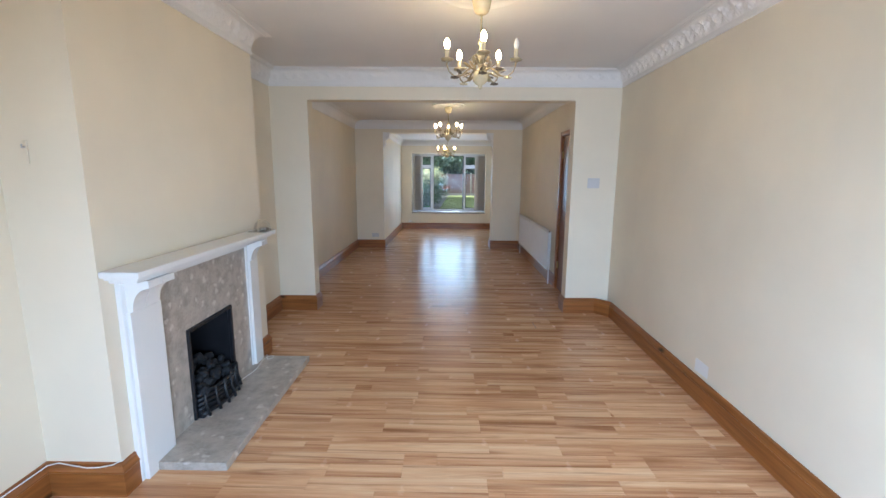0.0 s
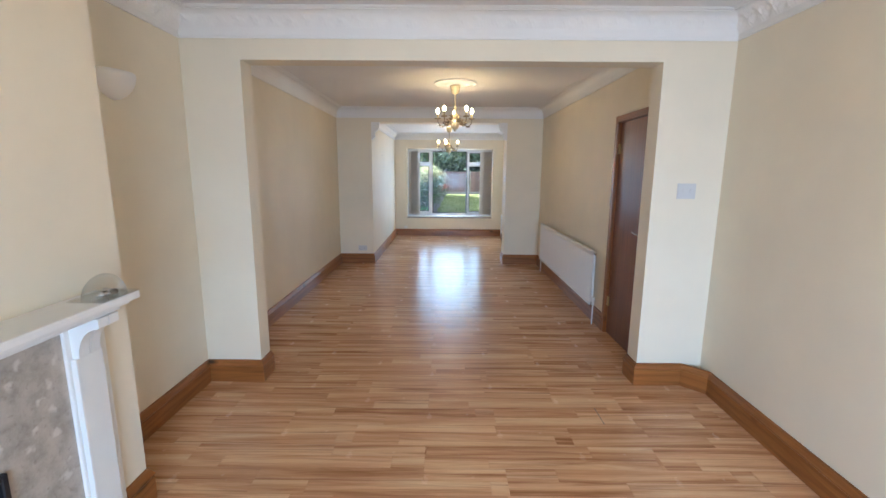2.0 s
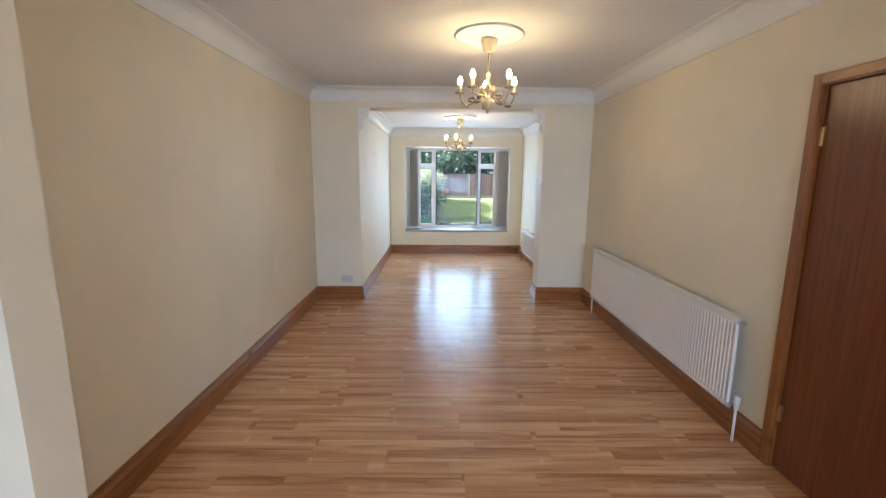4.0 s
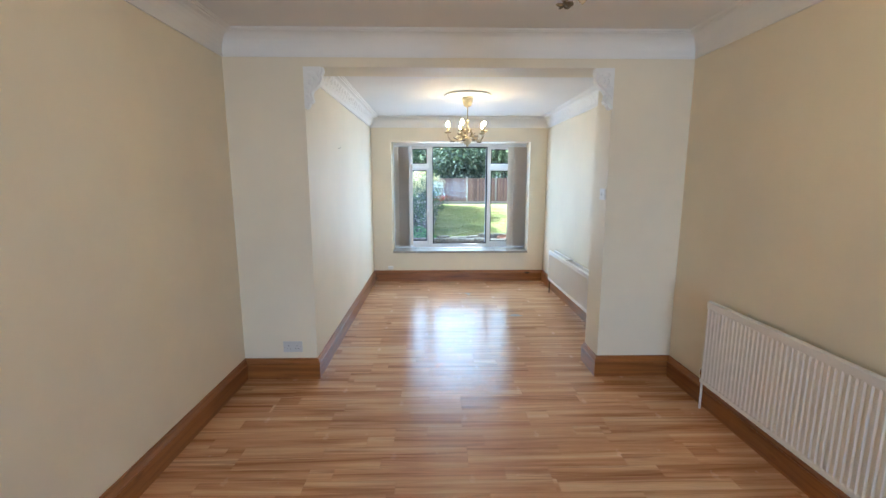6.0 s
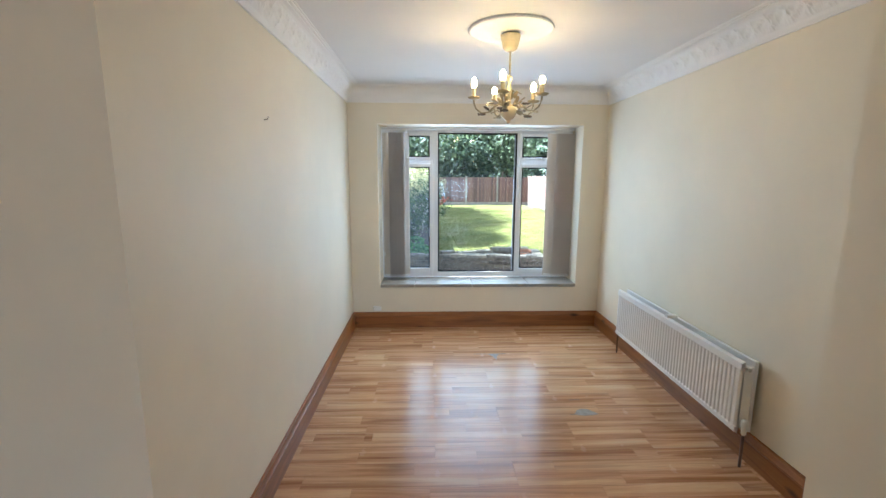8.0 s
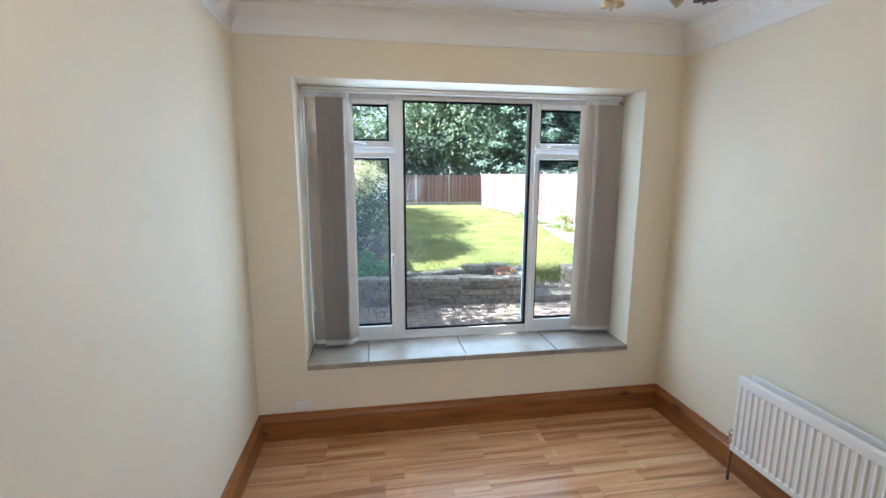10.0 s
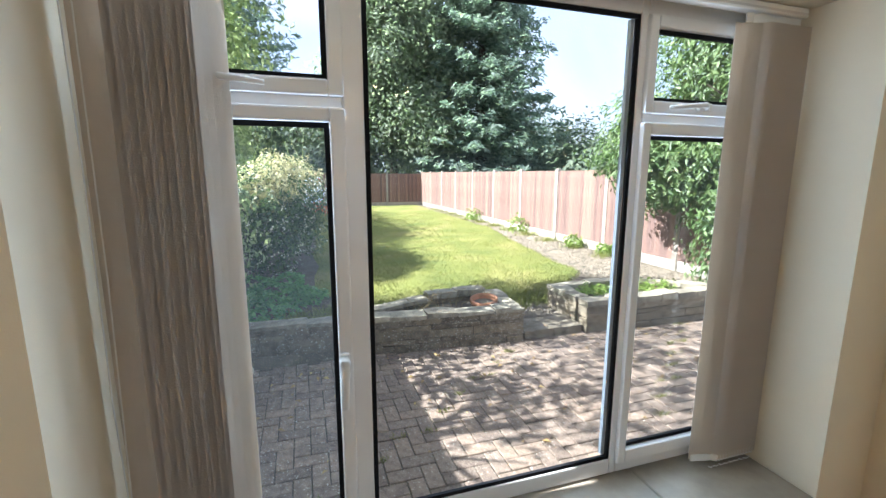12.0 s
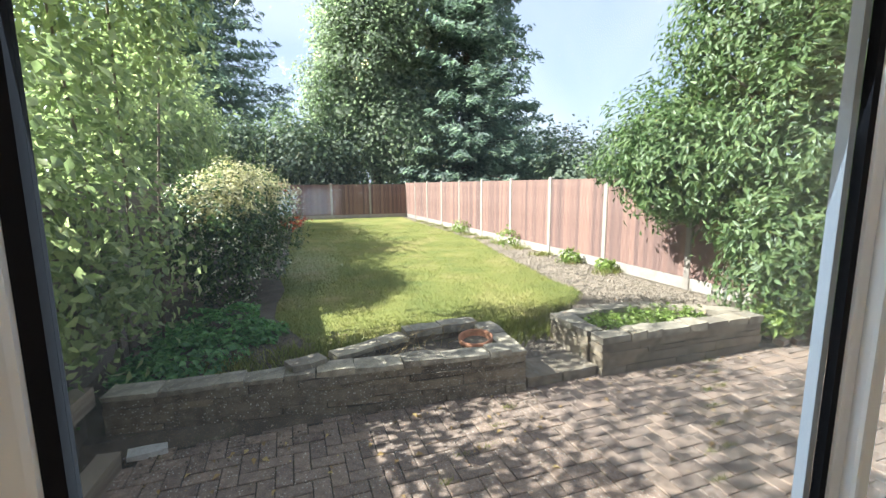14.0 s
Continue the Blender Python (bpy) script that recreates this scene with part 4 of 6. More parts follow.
def wall_light():
    """A half-bowl plaster uplight."""
    w = base("wall_uplight", XL, 3.20, 2.02, "white half-bowl plaster wall uplight in the alcove", "wall light")
    bm = bmesh.new()
    prof = [(0.130, 0.03), (0.133, 0.012), (0.125, -0.02), (0.105, -0.055), (0.075, -0.085), (0.040, -0.104), (0.008, -0.112)]
    inner = [(0.008, -0.10), (0.07, -0.075), (0.112, -0.02), (0.123, 0.03)]
    rings = []
    for r, z in prof + inner:
        rings.append([bm.verts.new((max(0.0, r * 0.75 * math.cos(a)) + 0.0005, r * math.sin(a), z)) for a in [(-0.5 + i / 18) * math.pi for i in range(19)]])
    rings.append(rings[0])
    for a, b in zip(rings, rings[1:]):
        for i in range(18):
            bm.faces.new((a[i], a[i + 1], b[i + 1], b[i]))
    bmesh.ops.recalc_face_normals(bm, faces=bm.faces)
    part("bowl", bm, WHITE_PLASTER, w, smooth=True)
    part("back_plate", boxed(0.0005, 0.006, -0.06, 0.06, -0.06, 0.02), WHITE_PLASTER, w)


wall_light()


# ---- fireplace ----
def fireplace():
    f = base("fireplace", BR_X, 1.80, 0, "white painted fire surround with beige marble back and hearth", "fireplace")
    X, yc = BR_X, 1.80

    def L(y):
        return y - yc
    xs = 0.016
    for y0, y1, z0 in ((1.32, F0, 0.046), (F1, 2.30, 0.046), (F0, F1, FZ)):
        part("marble_panel", boxed(0.0005, xs, L(y0), L(y1), z0, 0.965), MARBLE, f, "beige fossil marble back panel")
    part("hearth", boxed(0.002, 0.398, L(1.158), L(2.485), 0.0005, 0.0455, 0.004, 2), MARBLE, f, "beige marble hearth slab")
    for i, (ya, yb) in enumerate(((1.072, 1.320), (2.300, 2.485))):
        z0 = 0.0 if i == 0 else 0.046
        p = part("pilaster", boxed(0.0005, 0.026, L(ya), L(yb), z0, 1.012, 0.003), WHITE_GLOSS, f)
        wdt = (1.320 - 1.09) if i == 0 else (2.450 - 2.312)
        a = L(1.09) if i == 0 else L(2.312)
        part("pilaster_face", boxed(0.0262, 0.048, a, a + wdt - 0.012, z0 + (0.0 if i == 0 else 0.001), 0.86, 0.005, 2), WHITE_GLOSS, p)
        # scroll bracket under the shelf
        for k in range(2):
            bm = bmesh.new()
            pr = [(0.0262, 1.012), (0.140, 1.012), (0.140, 0.978)] + [(0.132 - 0.080 * math.sin(q * math.pi / 14), 0.862 + 0.112 * math.cos(q * math.pi / 14)) for q in range(8)] + [(0.0262, 0.856)]
            y0 = a + 0.012 + k * (wdt - 0.035) * 0.5
            y1 = y0 + (wdt - 0.045) * 0.5
            va = [bm.verts.new((px, y0, pz)) for px, pz in pr]
            vb = [bm.verts.new((px, y1, pz)) for px, pz in pr]
            for q in range(len(pr)):
                w2 = (q + 1) % len(pr)
                bm.faces.new((va[q], va[w2], vb[w2], vb[q]))
            bm.faces.new(va)
            bm.faces.new(vb[::-1])
            bmesh.ops.recalc_face_normals(bm, faces=bm.faces)
            part("scroll", bm, WHITE_GLOSS, p)
    part("frieze", boxed(0.0005, 0.024, L(1.320), L(2.300), 0.966, 1.012, 0.002), WHITE_GLOSS, f)
    sh = bmesh.new()
    for out, z0, z1, e in ((0.130, 1.012, 1.030, 0.05), (0.152, 1.0305, 1.046, 0.025), (0.178, 1.0465, 1.077, 0.0)):
        box(sh, 0.0005, out, L(0.992) + e, L(2.50) - e, z0, z1, 0.006, 2)
    part("mantel_shelf", sh, WHITE_GLOSS, f, "white moulded mantel shelf")
    # gas fire in the opening
    g = bmesh.new()
    for y0, y1, z0, z1 in ((F0 + 0.001, F0 + 0.022, 0.047, FZ - 0.001), (F1 - 0.022, F1 - 0.001, 0.047, FZ - 0.001), (F0 + 0.022, F1 - 0.022, FZ - 0.022, FZ - 0.001)):
        box(g, 0.004, 0.030, L(y0), L(y1), z0, z1, 0.003)
    part("fire_trim", g, BLACK_IRON, f, "black metal fire trim")
    bb = bmesh.new()
    box(bb, -0.30, 0.0, L(F0) + 0.0005, L(F0) + 0.012, 0.02, FZ - 0.002)
    box(bb, -0.30, 0.0, L(F1) - 0.012, L(F1) - 0.0005, 0.02, FZ - 0.002)
    box(bb, -0.30, 0.0, L(F0) + 0.012, L(F1) - 0.012, FZ - 0.016, FZ - 0.002)
    box(bb, -0.30, 0.06, L(F0) + 0.03, L(F1) - 0.03, 0.0465, 0.10)
    part("fire_box", bb, BLACK_IRON, f, "black firebox lining")
    # ribbed front basket, bowed
    bk = bmesh.new()
    for z in (0.075, 0.105, 0.135, 0.165, 0.195):
        tube(bk, [(0.035 + 0.055 * math.cos((u - 0.5) * math.pi) + (0.02 if z < 0.1 else 0.0), L(F0 + 0.02 + (F1 - F0 - 0.04) * u), z) for u in [i / 10 for i in range(11)]], 0.012, 6)
    for i in range(6):
        u = 0.08 + i * 0.168
        x = 0.035 + 0.055 * math.cos((u - 0.5) * math.pi) + 0.012
        tube(bk, [(x + 0.02, L(F0 + 0.02 + (F1 - F0 - 0.04) * u), 0.05), (x, L(F0 + 0.02 + (F1 - F0 - 0.04) * u), 0.13), (x - 0.004, L(F0 + 0.02 + (F1 - F0 - 0.04) * u), 0.21)], 0.010, 6)
    part("basket_front", bk, BLACK_IRON, f, "black cast basket front", smooth=True)
    rng = random.Random(5)
    for i in range(26):
        bm = bmesh.new()
        bmesh.ops.create_icosphere(bm, subdivisions=2, radius=rng.uniform(0.032, 0.05))
        for v in bm.verts:
            v.co *= 0.8 + 0.4 * noise.noise(v.co * 28 + Vector((i * 3.1, 0, 0)))
        row = i // 9
        c = part("coal", bm, COAL, f, "grey ceramic coal")
        c.matrix_basis = pose(0.03 - row * 0.075 + rng.uniform(-0.02, 0.02), L(F0 + 0.075 + (i % 9) * 0.045), 0.175 + row * 0.04 + rng.uniform(-0.015, 0.03) + 0.03 * math.sin((i % 9) / 8 * math.pi), rng.uniform(0, 360), rng.uniform(0, 360), 0)
    return f


fireplace()
orn = base("glass_shell_ornament", -1.170, 2.395, 1.077, "clear glass shell-shaped dish with dark pebbles on the mantel", "ornament")
bm = bmesh.new()
rows = []
for j in range(9):
    th = j / 8 * math.pi * 0.52
    rows.append([bm.verts.new((0.072 * math.cos(th) * math.cos(p) * (1 + 0.05 * math.cos(9 * p)) * 0.75, 0.082 * math.cos(th) * math.sin(p) * (1 + 0.05 * math.cos(9 * p)), 0.004 + 0.085 * math.sin(th) ** 0.9)) for p in [i / 36 * 2 * math.pi for i in range(36)]])
for a, b in zip(rows, rows[1:]):
    for i in range(36):
        bm.faces.new((a[i], a[(i + 1) % 36], b[(i + 1) % 36], b[i]))
part("shell", bm, CLEAR, orn, "ribbed clear glass shell", smooth=True)
part("foot", boxed(-0.075, 0.06, -0.085, 0.10, 0.0005, 0.006, 0.002), CLEAR, orn)
rng = random.Random(3)
for i in range(9):
    bm = bmesh.new()
    bmesh.ops.create_icosphere(bm, subdivisions=2, radius=rng.uniform(0.010, 0.017), matrix=Matrix.LocRotScale(None, None, (1.2, 0.9, 0.65)))
    pb = part("pebble", bm, TARNISHED if i % 3 == 0 else CHROME, orn, smooth=True)
    pb.matrix_basis = pose(rng.uniform(-0.03, 0.035), rng.uniform(-0.04, 0.05), 0.018)

wire = base("white_cable", -1.45, BR_0 - 0.02, 0.172, "thin white cable lying along the baseboard and hearth", "cable")
part("cable_run", tube(bmesh.new(), [(-0.17, -0.4, 0.0), (-0.155, -0.02, 0.0), (-0.12, 0.0, 0.0), (-0.05, -0.006, -0.008), (0.02, -0.010, -0.016), (0.08, -0.010, -0.012), (0.14, -0.006, 0.0), (0.165, 0.03, 0.003)], 0.0028, 6), PLASTIC, wire, smooth=True)
wire2 = base("white_cable", -1.22, 2.35, 0.048, "thin white cable looped on the marble hearth", "cable")
part("cable_run", tube(bmesh.new(), [(-0.02, -0.30, 0.002), (0.0, -0.2, 0.002), (0.01, -0.13, 0.002), (0.002, -0.05, 0.002), (-0.012, 0.05, 0.002), (0.01, 0.11, 0.002), (0.045, 0.12, 0.002), (0.05, 0.08, 0.002), (0.02, 0.05, 0.002), (-0.015, 0.13, 0.01)], 0.0028, 6), PLASTIC, wire2, smooth=True)


# ---- chandeliers and ceiling roses ----
def ceiling_rose(x, y, z):
    r = base("ceiling_rose", x, y, z, "round white moulded plaster ceiling rose", "ceiling rose", "ceiling roses")
    part("disc", lathe(bmesh.new(), [(0.245, -0.0005), (0.252, -0.008), (0.245, -0.016), (0.230, -0.015), (0.222, -0.010), (0.16, -0.015), (0.13, -0.018), (0.11, -0.028), (0.08, -0.03), (0.06, -0.022)], 64), WHITE_PLASTER, r, smooth=True)


def chandelier(x, y, z, turn, label, dead=(), round_bulbs=False):
    c = base("chandelier", x, y, z, label, "chandelier", "chandeliers", rz=turn)
    part("ceiling_cup", lathe(bmesh.new(), [(0.02, -0.125), (0.038, -0.115), (0.046, -0.10), (0.058, -0.045), (0.060, -0.035), (0.055, -0.0305)], 24), PORCELAIN, c, smooth=True)
    ch = bmesh.new()
    for i in range(7):
        bmesh.ops.create_cone(ch, cap_ends=True, segments=8, radius1=0.006, radius2=0.006, depth=0.022, matrix=pose(0, 0, -0.135 - i * 0.02, 0, 8 if i % 2 else -8, i * 90))
    part("chain", ch, GILT, c)
    part("stem", lathe(bmesh.new(), [(0.004, -0.26), (0.016, -0.265), (0.020, -0.285), (0.010, -0.30), (0.012, -0.33), (0.024, -0.35), (0.026, -0.375), (0.012, -0.40), (0.014, -0.43), (0.030, -0.445)], 16), PORCELAIN, c, smooth=True)
    part("globe", lathe(bmesh.new(), [(0.02, -0.432), (0.040, -0.445), (0.048, -0.47), (0.044, -0.495), (0.028, -0.515), (0.012, -0.523), (0.014, -0.53), (0.008, -0.54), (0.002, -0.545)], 24), PORCELAIN, c, "cream porcelain globe", smooth=True)
    R = 0.212
    for i in range(5):
        a = radians(-90 + 72 * i)
        ca, sa = math.cos(a), math.sin(a)

        def at(r, zz):
            return (r * ca, r * sa, zz)
        arm = part("arm", tube(bmesh.new(), [at(0.02, -0.44), at(0.06, -0.425), at(0.09, -0.445), at(0.125, -0.475), at(0.165, -0.48), at(0.198, -0.455), at(R, -0.42), at(R, -0.40)], [0.006, 0.006, 0.0055, 0.005, 0.005, 0.005, 0.0055, 0.007], 8), GILT, c, smooth=True)
        part("drip_pan", lathe(bmesh.new(), [(0.008, -0.402), (0.03, -0.398), (0.037, -0.388), (0.035, -0.385), (0.02, -0.392), (0.010, -0.39)], 14, (R * ca, R * sa, 0), lambda t, zz: 1 + 0.1 * math.cos(5 * t)), GILT, arm, smooth=True)
        part("candle_tube", lathe(bmesh.new(), [(0.012, -0.392), (0.0125, -0.335), (0.011, -0.332)], 12, (R * ca, R * sa, 0)), PORCELAIN, arm, "cream candle tube", smooth=True)
        candle = [(0.008, -0.334), (0.013, -0.326), (0.0168, -0.311), (0.0158, -0.297), (0.0105, -0.283), (0.0045, -0.275), (0.001, -0.272)]
        golf = [(0.008, -0.334), (0.013, -0.327), (0.0165, -0.314), (0.0155, -0.302), (0.010, -0.293), (0.001, -0.289)]
        part("bulb", lathe(bmesh.new(), golf if round_bulbs and i % 2 else candle, 14, (R * ca, R * sa, 0)), DEAD_BULB if i in dead else LIT_BULB, arm, "unlit candle bulb" if i in dead else "lit candle bulb", smooth=True)
        # leaf and flower on each arm
        for r, zz, tilt, s in ((0.115, -0.435, 30, 1.0), (0.165, -0.488, -40, 1.0)):
            fl = bmesh.new()
            for k in range(5):
                bmesh.ops.create_uvsphere(fl, u_segments=8, v_segments=5, radius=0.013 * s, matrix=pose(0, 0, 0, tilt, 0, 72 * k) @ Matrix.LocRotScale((0.013 * s, 0, 0.002), None, (1.2, 0.75, 0.35)))
            p = part("flower", fl, TARNISHED if (i + (r > 0.14)) % 2 else PORCELAIN, arm, smooth=True)
            p.matrix_basis = Matrix.Translation(at(r, zz))
        for k in (-1, 1):
            lf = bmesh.new()
            bmesh.ops.create_uvsphere(lf, u_segments=10, v_segments=6, radius=0.03, matrix=Matrix.LocRotScale(at(0.085, -0.44 + 0.03 * k), Euler((0.3 * k, -0.5 * k, a)), (1.0, 0.45, 0.12)))
            part("leaf", lf, GILT, arm, smooth=True)
        for k, (r, zz, up) in enumerate(((0.055, -0.405, 0.9), (0.10, -0.462, -0.7), (0.135, -0.452, 0.5), (0.045, -0.375, 1.2))):
            lf = bmesh.new()
            bmesh.ops.create_uvsphere(lf, u_segments=10, v_segments=6, radius=0.024, matrix=Matrix.LocRotScale(at(r, zz), Euler((0.6 * (k - 1.5), -up, a + 0.5 * (k - 1))), (1.0, 0.5, 0.10)))
            part("leaf", lf, TARNISHED if k == 2 else GILT, arm, smooth=True)
        # small upper leaf spray on the stem
        sp = bmesh.new()
        a2 = a + 0.6
        tube(sp, [(0.012 * math.cos(a2), 0.012 * math.sin(a2), -0.40), (0.05 * math.cos(a2), 0.05 * math.sin(a2), -0.355), (0.075 * math.cos(a2), 0.075 * math.sin(a2), -0.37)], [0.003, 0.006, 0.002], 6)
        part("spray", sp, GILT, c, smooth=True)
    return c


for x, y, z in ((0.414, 1.93, H), (0.214, 6.08, H), (0.180, 9.66, HB)):
    ceiling_rose(x, y, z)
chandelier(0.414, 1.93, H, 0, "cream gilt five-arm flower chandelier with one bulb out", (1,))
chandelier(0.214, 6.08, H, 180, "cream gilt five-arm flower chandelier, all bulbs lit")
chandelier(0.180, 9.66, HB, -20, "cream gilt five-arm flower chandelier near the garden window", (), True)

# ---- garden ----
ZP, ZL = -0.12, -0.03      # patio, lawn
bm = bmesh.new()
rows = [[bm.verts.new((x, y, z)) for x in (-600, -60, -3, 0, 3, 6, 60, 600)] for y, z in ((-600, -0.17), (14.30, -0.17), (14.40, ZL - 0.012), (24, ZL - 0.012), (60, ZL - 0.012), (900, ZL - 0.012))]
for a, b in zip(rows, rows[1:]):
    for i in range(7):
        bm.faces.new((a[i], a[i + 1], b[i + 1], b[i]))
structure(mesh_object("ground", bm, EARTH))


def lawn_right(y):
    return float(np.interp(y, (15.2, 15.9, 17.7, 19.8, 22.4, 32.5), (3.85, 3.95, 4.1, 4.45, 5.0, 5.25))) + 0.10 * noise.noise(Vector((y * 0.9, 3, 0)))


def lawn_left(y):
    return -0.32 + 0.10 * noise.noise(Vector((y * 0.8, 9, 0))) + 0.03 * (y - 15)


bm = bmesh.new()
rows = []
for j in range(70):
    y = 15.25 + j * 0.248
    lo, hi = lawn_left(y), lawn_right(y)
    if j < 6:
        lo, hi = lo + (6 - j) * 0.09, hi - (6 - j) ** 2 * 0.065
    rows.append([bm.verts.new((lo + (hi - lo) * i / 24, y, ZL + 0.012 * noise.noise(Vector((i * 0.5, y, 0))) + (0.006 if 0 < i < 24 else -0.006))) for i in range(25)])
for a, b in zip(rows, rows[1:]):
    for i in range(24):
        bm.faces.new((a[i], a[i + 1], b[i + 1], b[i]))
structure(mesh_object("lawn", bm, LAWN, True), "mown green lawn with dry patches", "lawn")


def blades(name, count, seed, area, h, mt, label):
    """Upright tufts: thin triangles leaning all ways."""
    rg = np.random.default_rng(seed)
    pts = area(rg, count)
    n = len(pts)
    a = rg.uniform(0, 2 * np.pi, n)
    hh = h * rg.uniform(0.5, 1.3, n)
    w = 0.004 + 0.1 * hh
    lean = rg.normal(0, 0.45, (n, 2)) * hh[:, None]
    d = np.stack([np.cos(a) * w * 0.5, np.sin(a) * w * 0.5, np.zeros(n)], 1)
    top = pts + np.stack([lean[:, 0], lean[:, 1], hh], 1)
    v = np.stack([pts - d, pts + d, top], 1).reshape(-1, 3)
    f = np.arange(n * 3).reshape(-1, 3)
    me = bpy.data.meshes.new(name)
    me.from_pydata(v.tolist(), [], f.tolist())
    me.materials.append(mt)
    return tagged(new(name, me), label, "grass", kind="stuff")


def on_lawn(rg, n):
    y = 15.3 + 13 * rg.random(n) ** 1.9
    u = rg.random(n)
    lo = np.array([lawn_left(v) for v in y])
    hi = np.array([lawn_right(v) for v in y])
    near = np.clip((16.7 - y) / 1.4, 0, 1)
    x = lo + 0.5 * near + (hi - lo - 0.5 * near - 1.6 * near ** 2) * u
    return np.stack([x, y, np.full(n, ZL)], 1)


blades("grass", 60000, 4, on_lawn, 0.035, GRASS_BLADE, "short mown grass blades on the lawn")


def on_edges(rg, n):
    k = rg.integers(0, 26, n)
    cx = np.where(k < 14, -0.55 + 0.5 * (k % 7), 5.25) + rg.normal(0, 0.16, n)
    cy = np.where(k < 14, 15.12 + 0.16 * (k % 3), 16.4 + 1.05 * (k - 13)) + rg.normal(0, 0.10, n)
    return np.stack([cx, cy, np.full(n, ZL)], 1)


blades("weeds", 5000, 8, on_edges, 0.10, GRASS_BLADE, "rough grass tufts along wall and fence")


def pebbles(name, count, seed, place, label, mt=GRAVEL, size=(0.012, 0.035)):
    rg = random.Random(seed)
    vs, fs = [], []
    octa = ((1, 0, 0), (-1, 0, 0), (0, 1, 0), (0, -1, 0), (0, 0, 1), (0, 0, -1))
    faces = ((0, 2, 4), (2, 1, 4), (1, 3, 4), (3, 0, 4), (2, 0, 5), (1, 2, 5), (3, 1, 5), (0, 3, 5))
    for i in range(count):
        x, y, z = place(rg)
        s = rg.uniform(*size)
        k = len(vs)
        t = rg.uniform(0, 6.3)
        for q in octa:
            vx, vy = q[0] * s * rg.uniform(0.8, 1.3), q[1] * s * rg.uniform(0.7, 1.0)
            vs.append((x + vx * math.cos(t) - vy * math.sin(t), y + vx * math.sin(t) + vy * math.cos(t), z + q[2] * s * 0.5))
        fs += [tuple(k + j for j in f) for f in faces]
    me = bpy.data.meshes.new(name)
    me.from_pydata(vs, [], fs)
    me.materials.append(mt)
    return tagged(new(name, me), label, "gravel", kind="stuff")


def strip_place(rg):
    y = 15.3 + 15.5 * rg.random() ** 1.6
    return (rg.uniform(lawn_right(y) - 0.05, 5.42), y, ZL - 0.008)


pebbles("gravel", 9000, 2, strip_place, "pale loose gravel strip along the fence")
pebbles("gravel", 1800, 3, lambda rg: (rg.uniform(1.75, 4.6), rg.uniform(14.65, 15.9), ZL - 0.008), "pale loose gravel between planters and lawn")
pebbles("gravel", 1100, 6, lambda rg: (rg.uniform(-1.0, 0.5), rg.uniform(14.6, 16.0), ZL - 0.002), "loose stones and earth behind the wall", EARTH)


# patio of block pavers in herringbone
patio = base("patio", 0, 0, 0, "weathered brown-grey block paving laid in herringbone", "patio", kind="structure")
part("joint_bed", boxed(-1.22, 6.2, YO, 14.46, ZP - 0.04, ZP - 0.010), JOINT, patio)


def paver_mesh(w, h):
    b2 = boxed(0.0032, w - 0.0032, 0.0032, h - 0.0032, -0.045, 0.0, 0.004)
    me = bpy.data.meshes.new("paver")
    b2.to_mesh(me)
    b2.free()
    me.materials.append(PAVER)
    return me


PV = 0.1
mesh_h, mesh_v = paver_mesh(2 * PV, PV), paver_mesh(PV, 2 * PV)
rng = random.Random(12)
spots = []
for i in range(-40, 100):
    for j in range(-60, 60):
        k = (i - j) % 4
        if k not in (0, 3):
            continue
        x, y = i * PV, 13.0 + j * PV
        horizontal = k == 0
        w, h = (2 * PV, PV) if horizontal else (PV, 2 * PV)
        if k == 3:
            y = y - 0.0
        if x < -1.2 or x + w > 6.1 or y < YO + 0.01 or y + h > 14.44:
            continue
        spots.append((x, y, horizontal, rng.uniform(-0.004, 0.002), rng.uniform(-0.8, 0.8)))
near_spots = [s for s in spots if -0.1 < s[0] < 2.6 and 12.3 < s[1] < 14.3][:300]
far_spots = [s for s in spots if s not in near_spots]
for x, y, hz, dz, tilt in near_spots:
    p = new("paver", mesh_h if hz else mesh_v)
    p.parent = patio
    p.matrix_basis = pose(x, y, ZP + dz, tilt * 0.6, tilt, tilt * 0.5)
vs, fs = [], []
for x, y, hz, dz, tilt in far_spots:
    src = mesh_h if hz else mesh_v
    m = pose(x, y, ZP + dz, tilt * 0.6, tilt, tilt * 0.5)
    k = len(vs)
    vs += [tuple(m @ v.co) for v in src.vertices]
    fs += [tuple(k + q for q in p.vertices) for p in src.polygons]
me = bpy.data.meshes.new("outer_pavers")
me.from_pydata(vs, [], fs)
me.materials.append(PAVER)
rest = new("outer_pavers", me)
rest.parent = patio
tagged(rest, kind="stuff")


def joint_place(rg):
    return (rg.uniform(-1.1, 4.6), rg.uniform(14.05, 14.36), ZP + 0.004)


pebbles("grit", 500, 9, joint_place, "grit and dead leaves at the foot of the walls", EARTH, (0.004, 0.014))


# stone planters
def stone_mesh(w, d, h, seed):
    b2 = boxed(-w / 2, w / 2, -d / 2, d / 2, 0, h)
    bmesh.ops.subdivide_edges(b2, edges=b2.edges[:], cuts=1, use_grid_fill=True)
    for v in b2.verts:
        nn = noise.noise_vector(Vector((v.co.x * 9 + seed * 3.3, v.co.y * 9, v.co.z * 14)))
        v.co += nn * 0.012
        if abs(v.co.x) > w * 0.4:
            v.co.y *= 0.94
    me = bpy.data.meshes.new("stone")
    b2.to_mesh(me)
    b2.free()
    return me


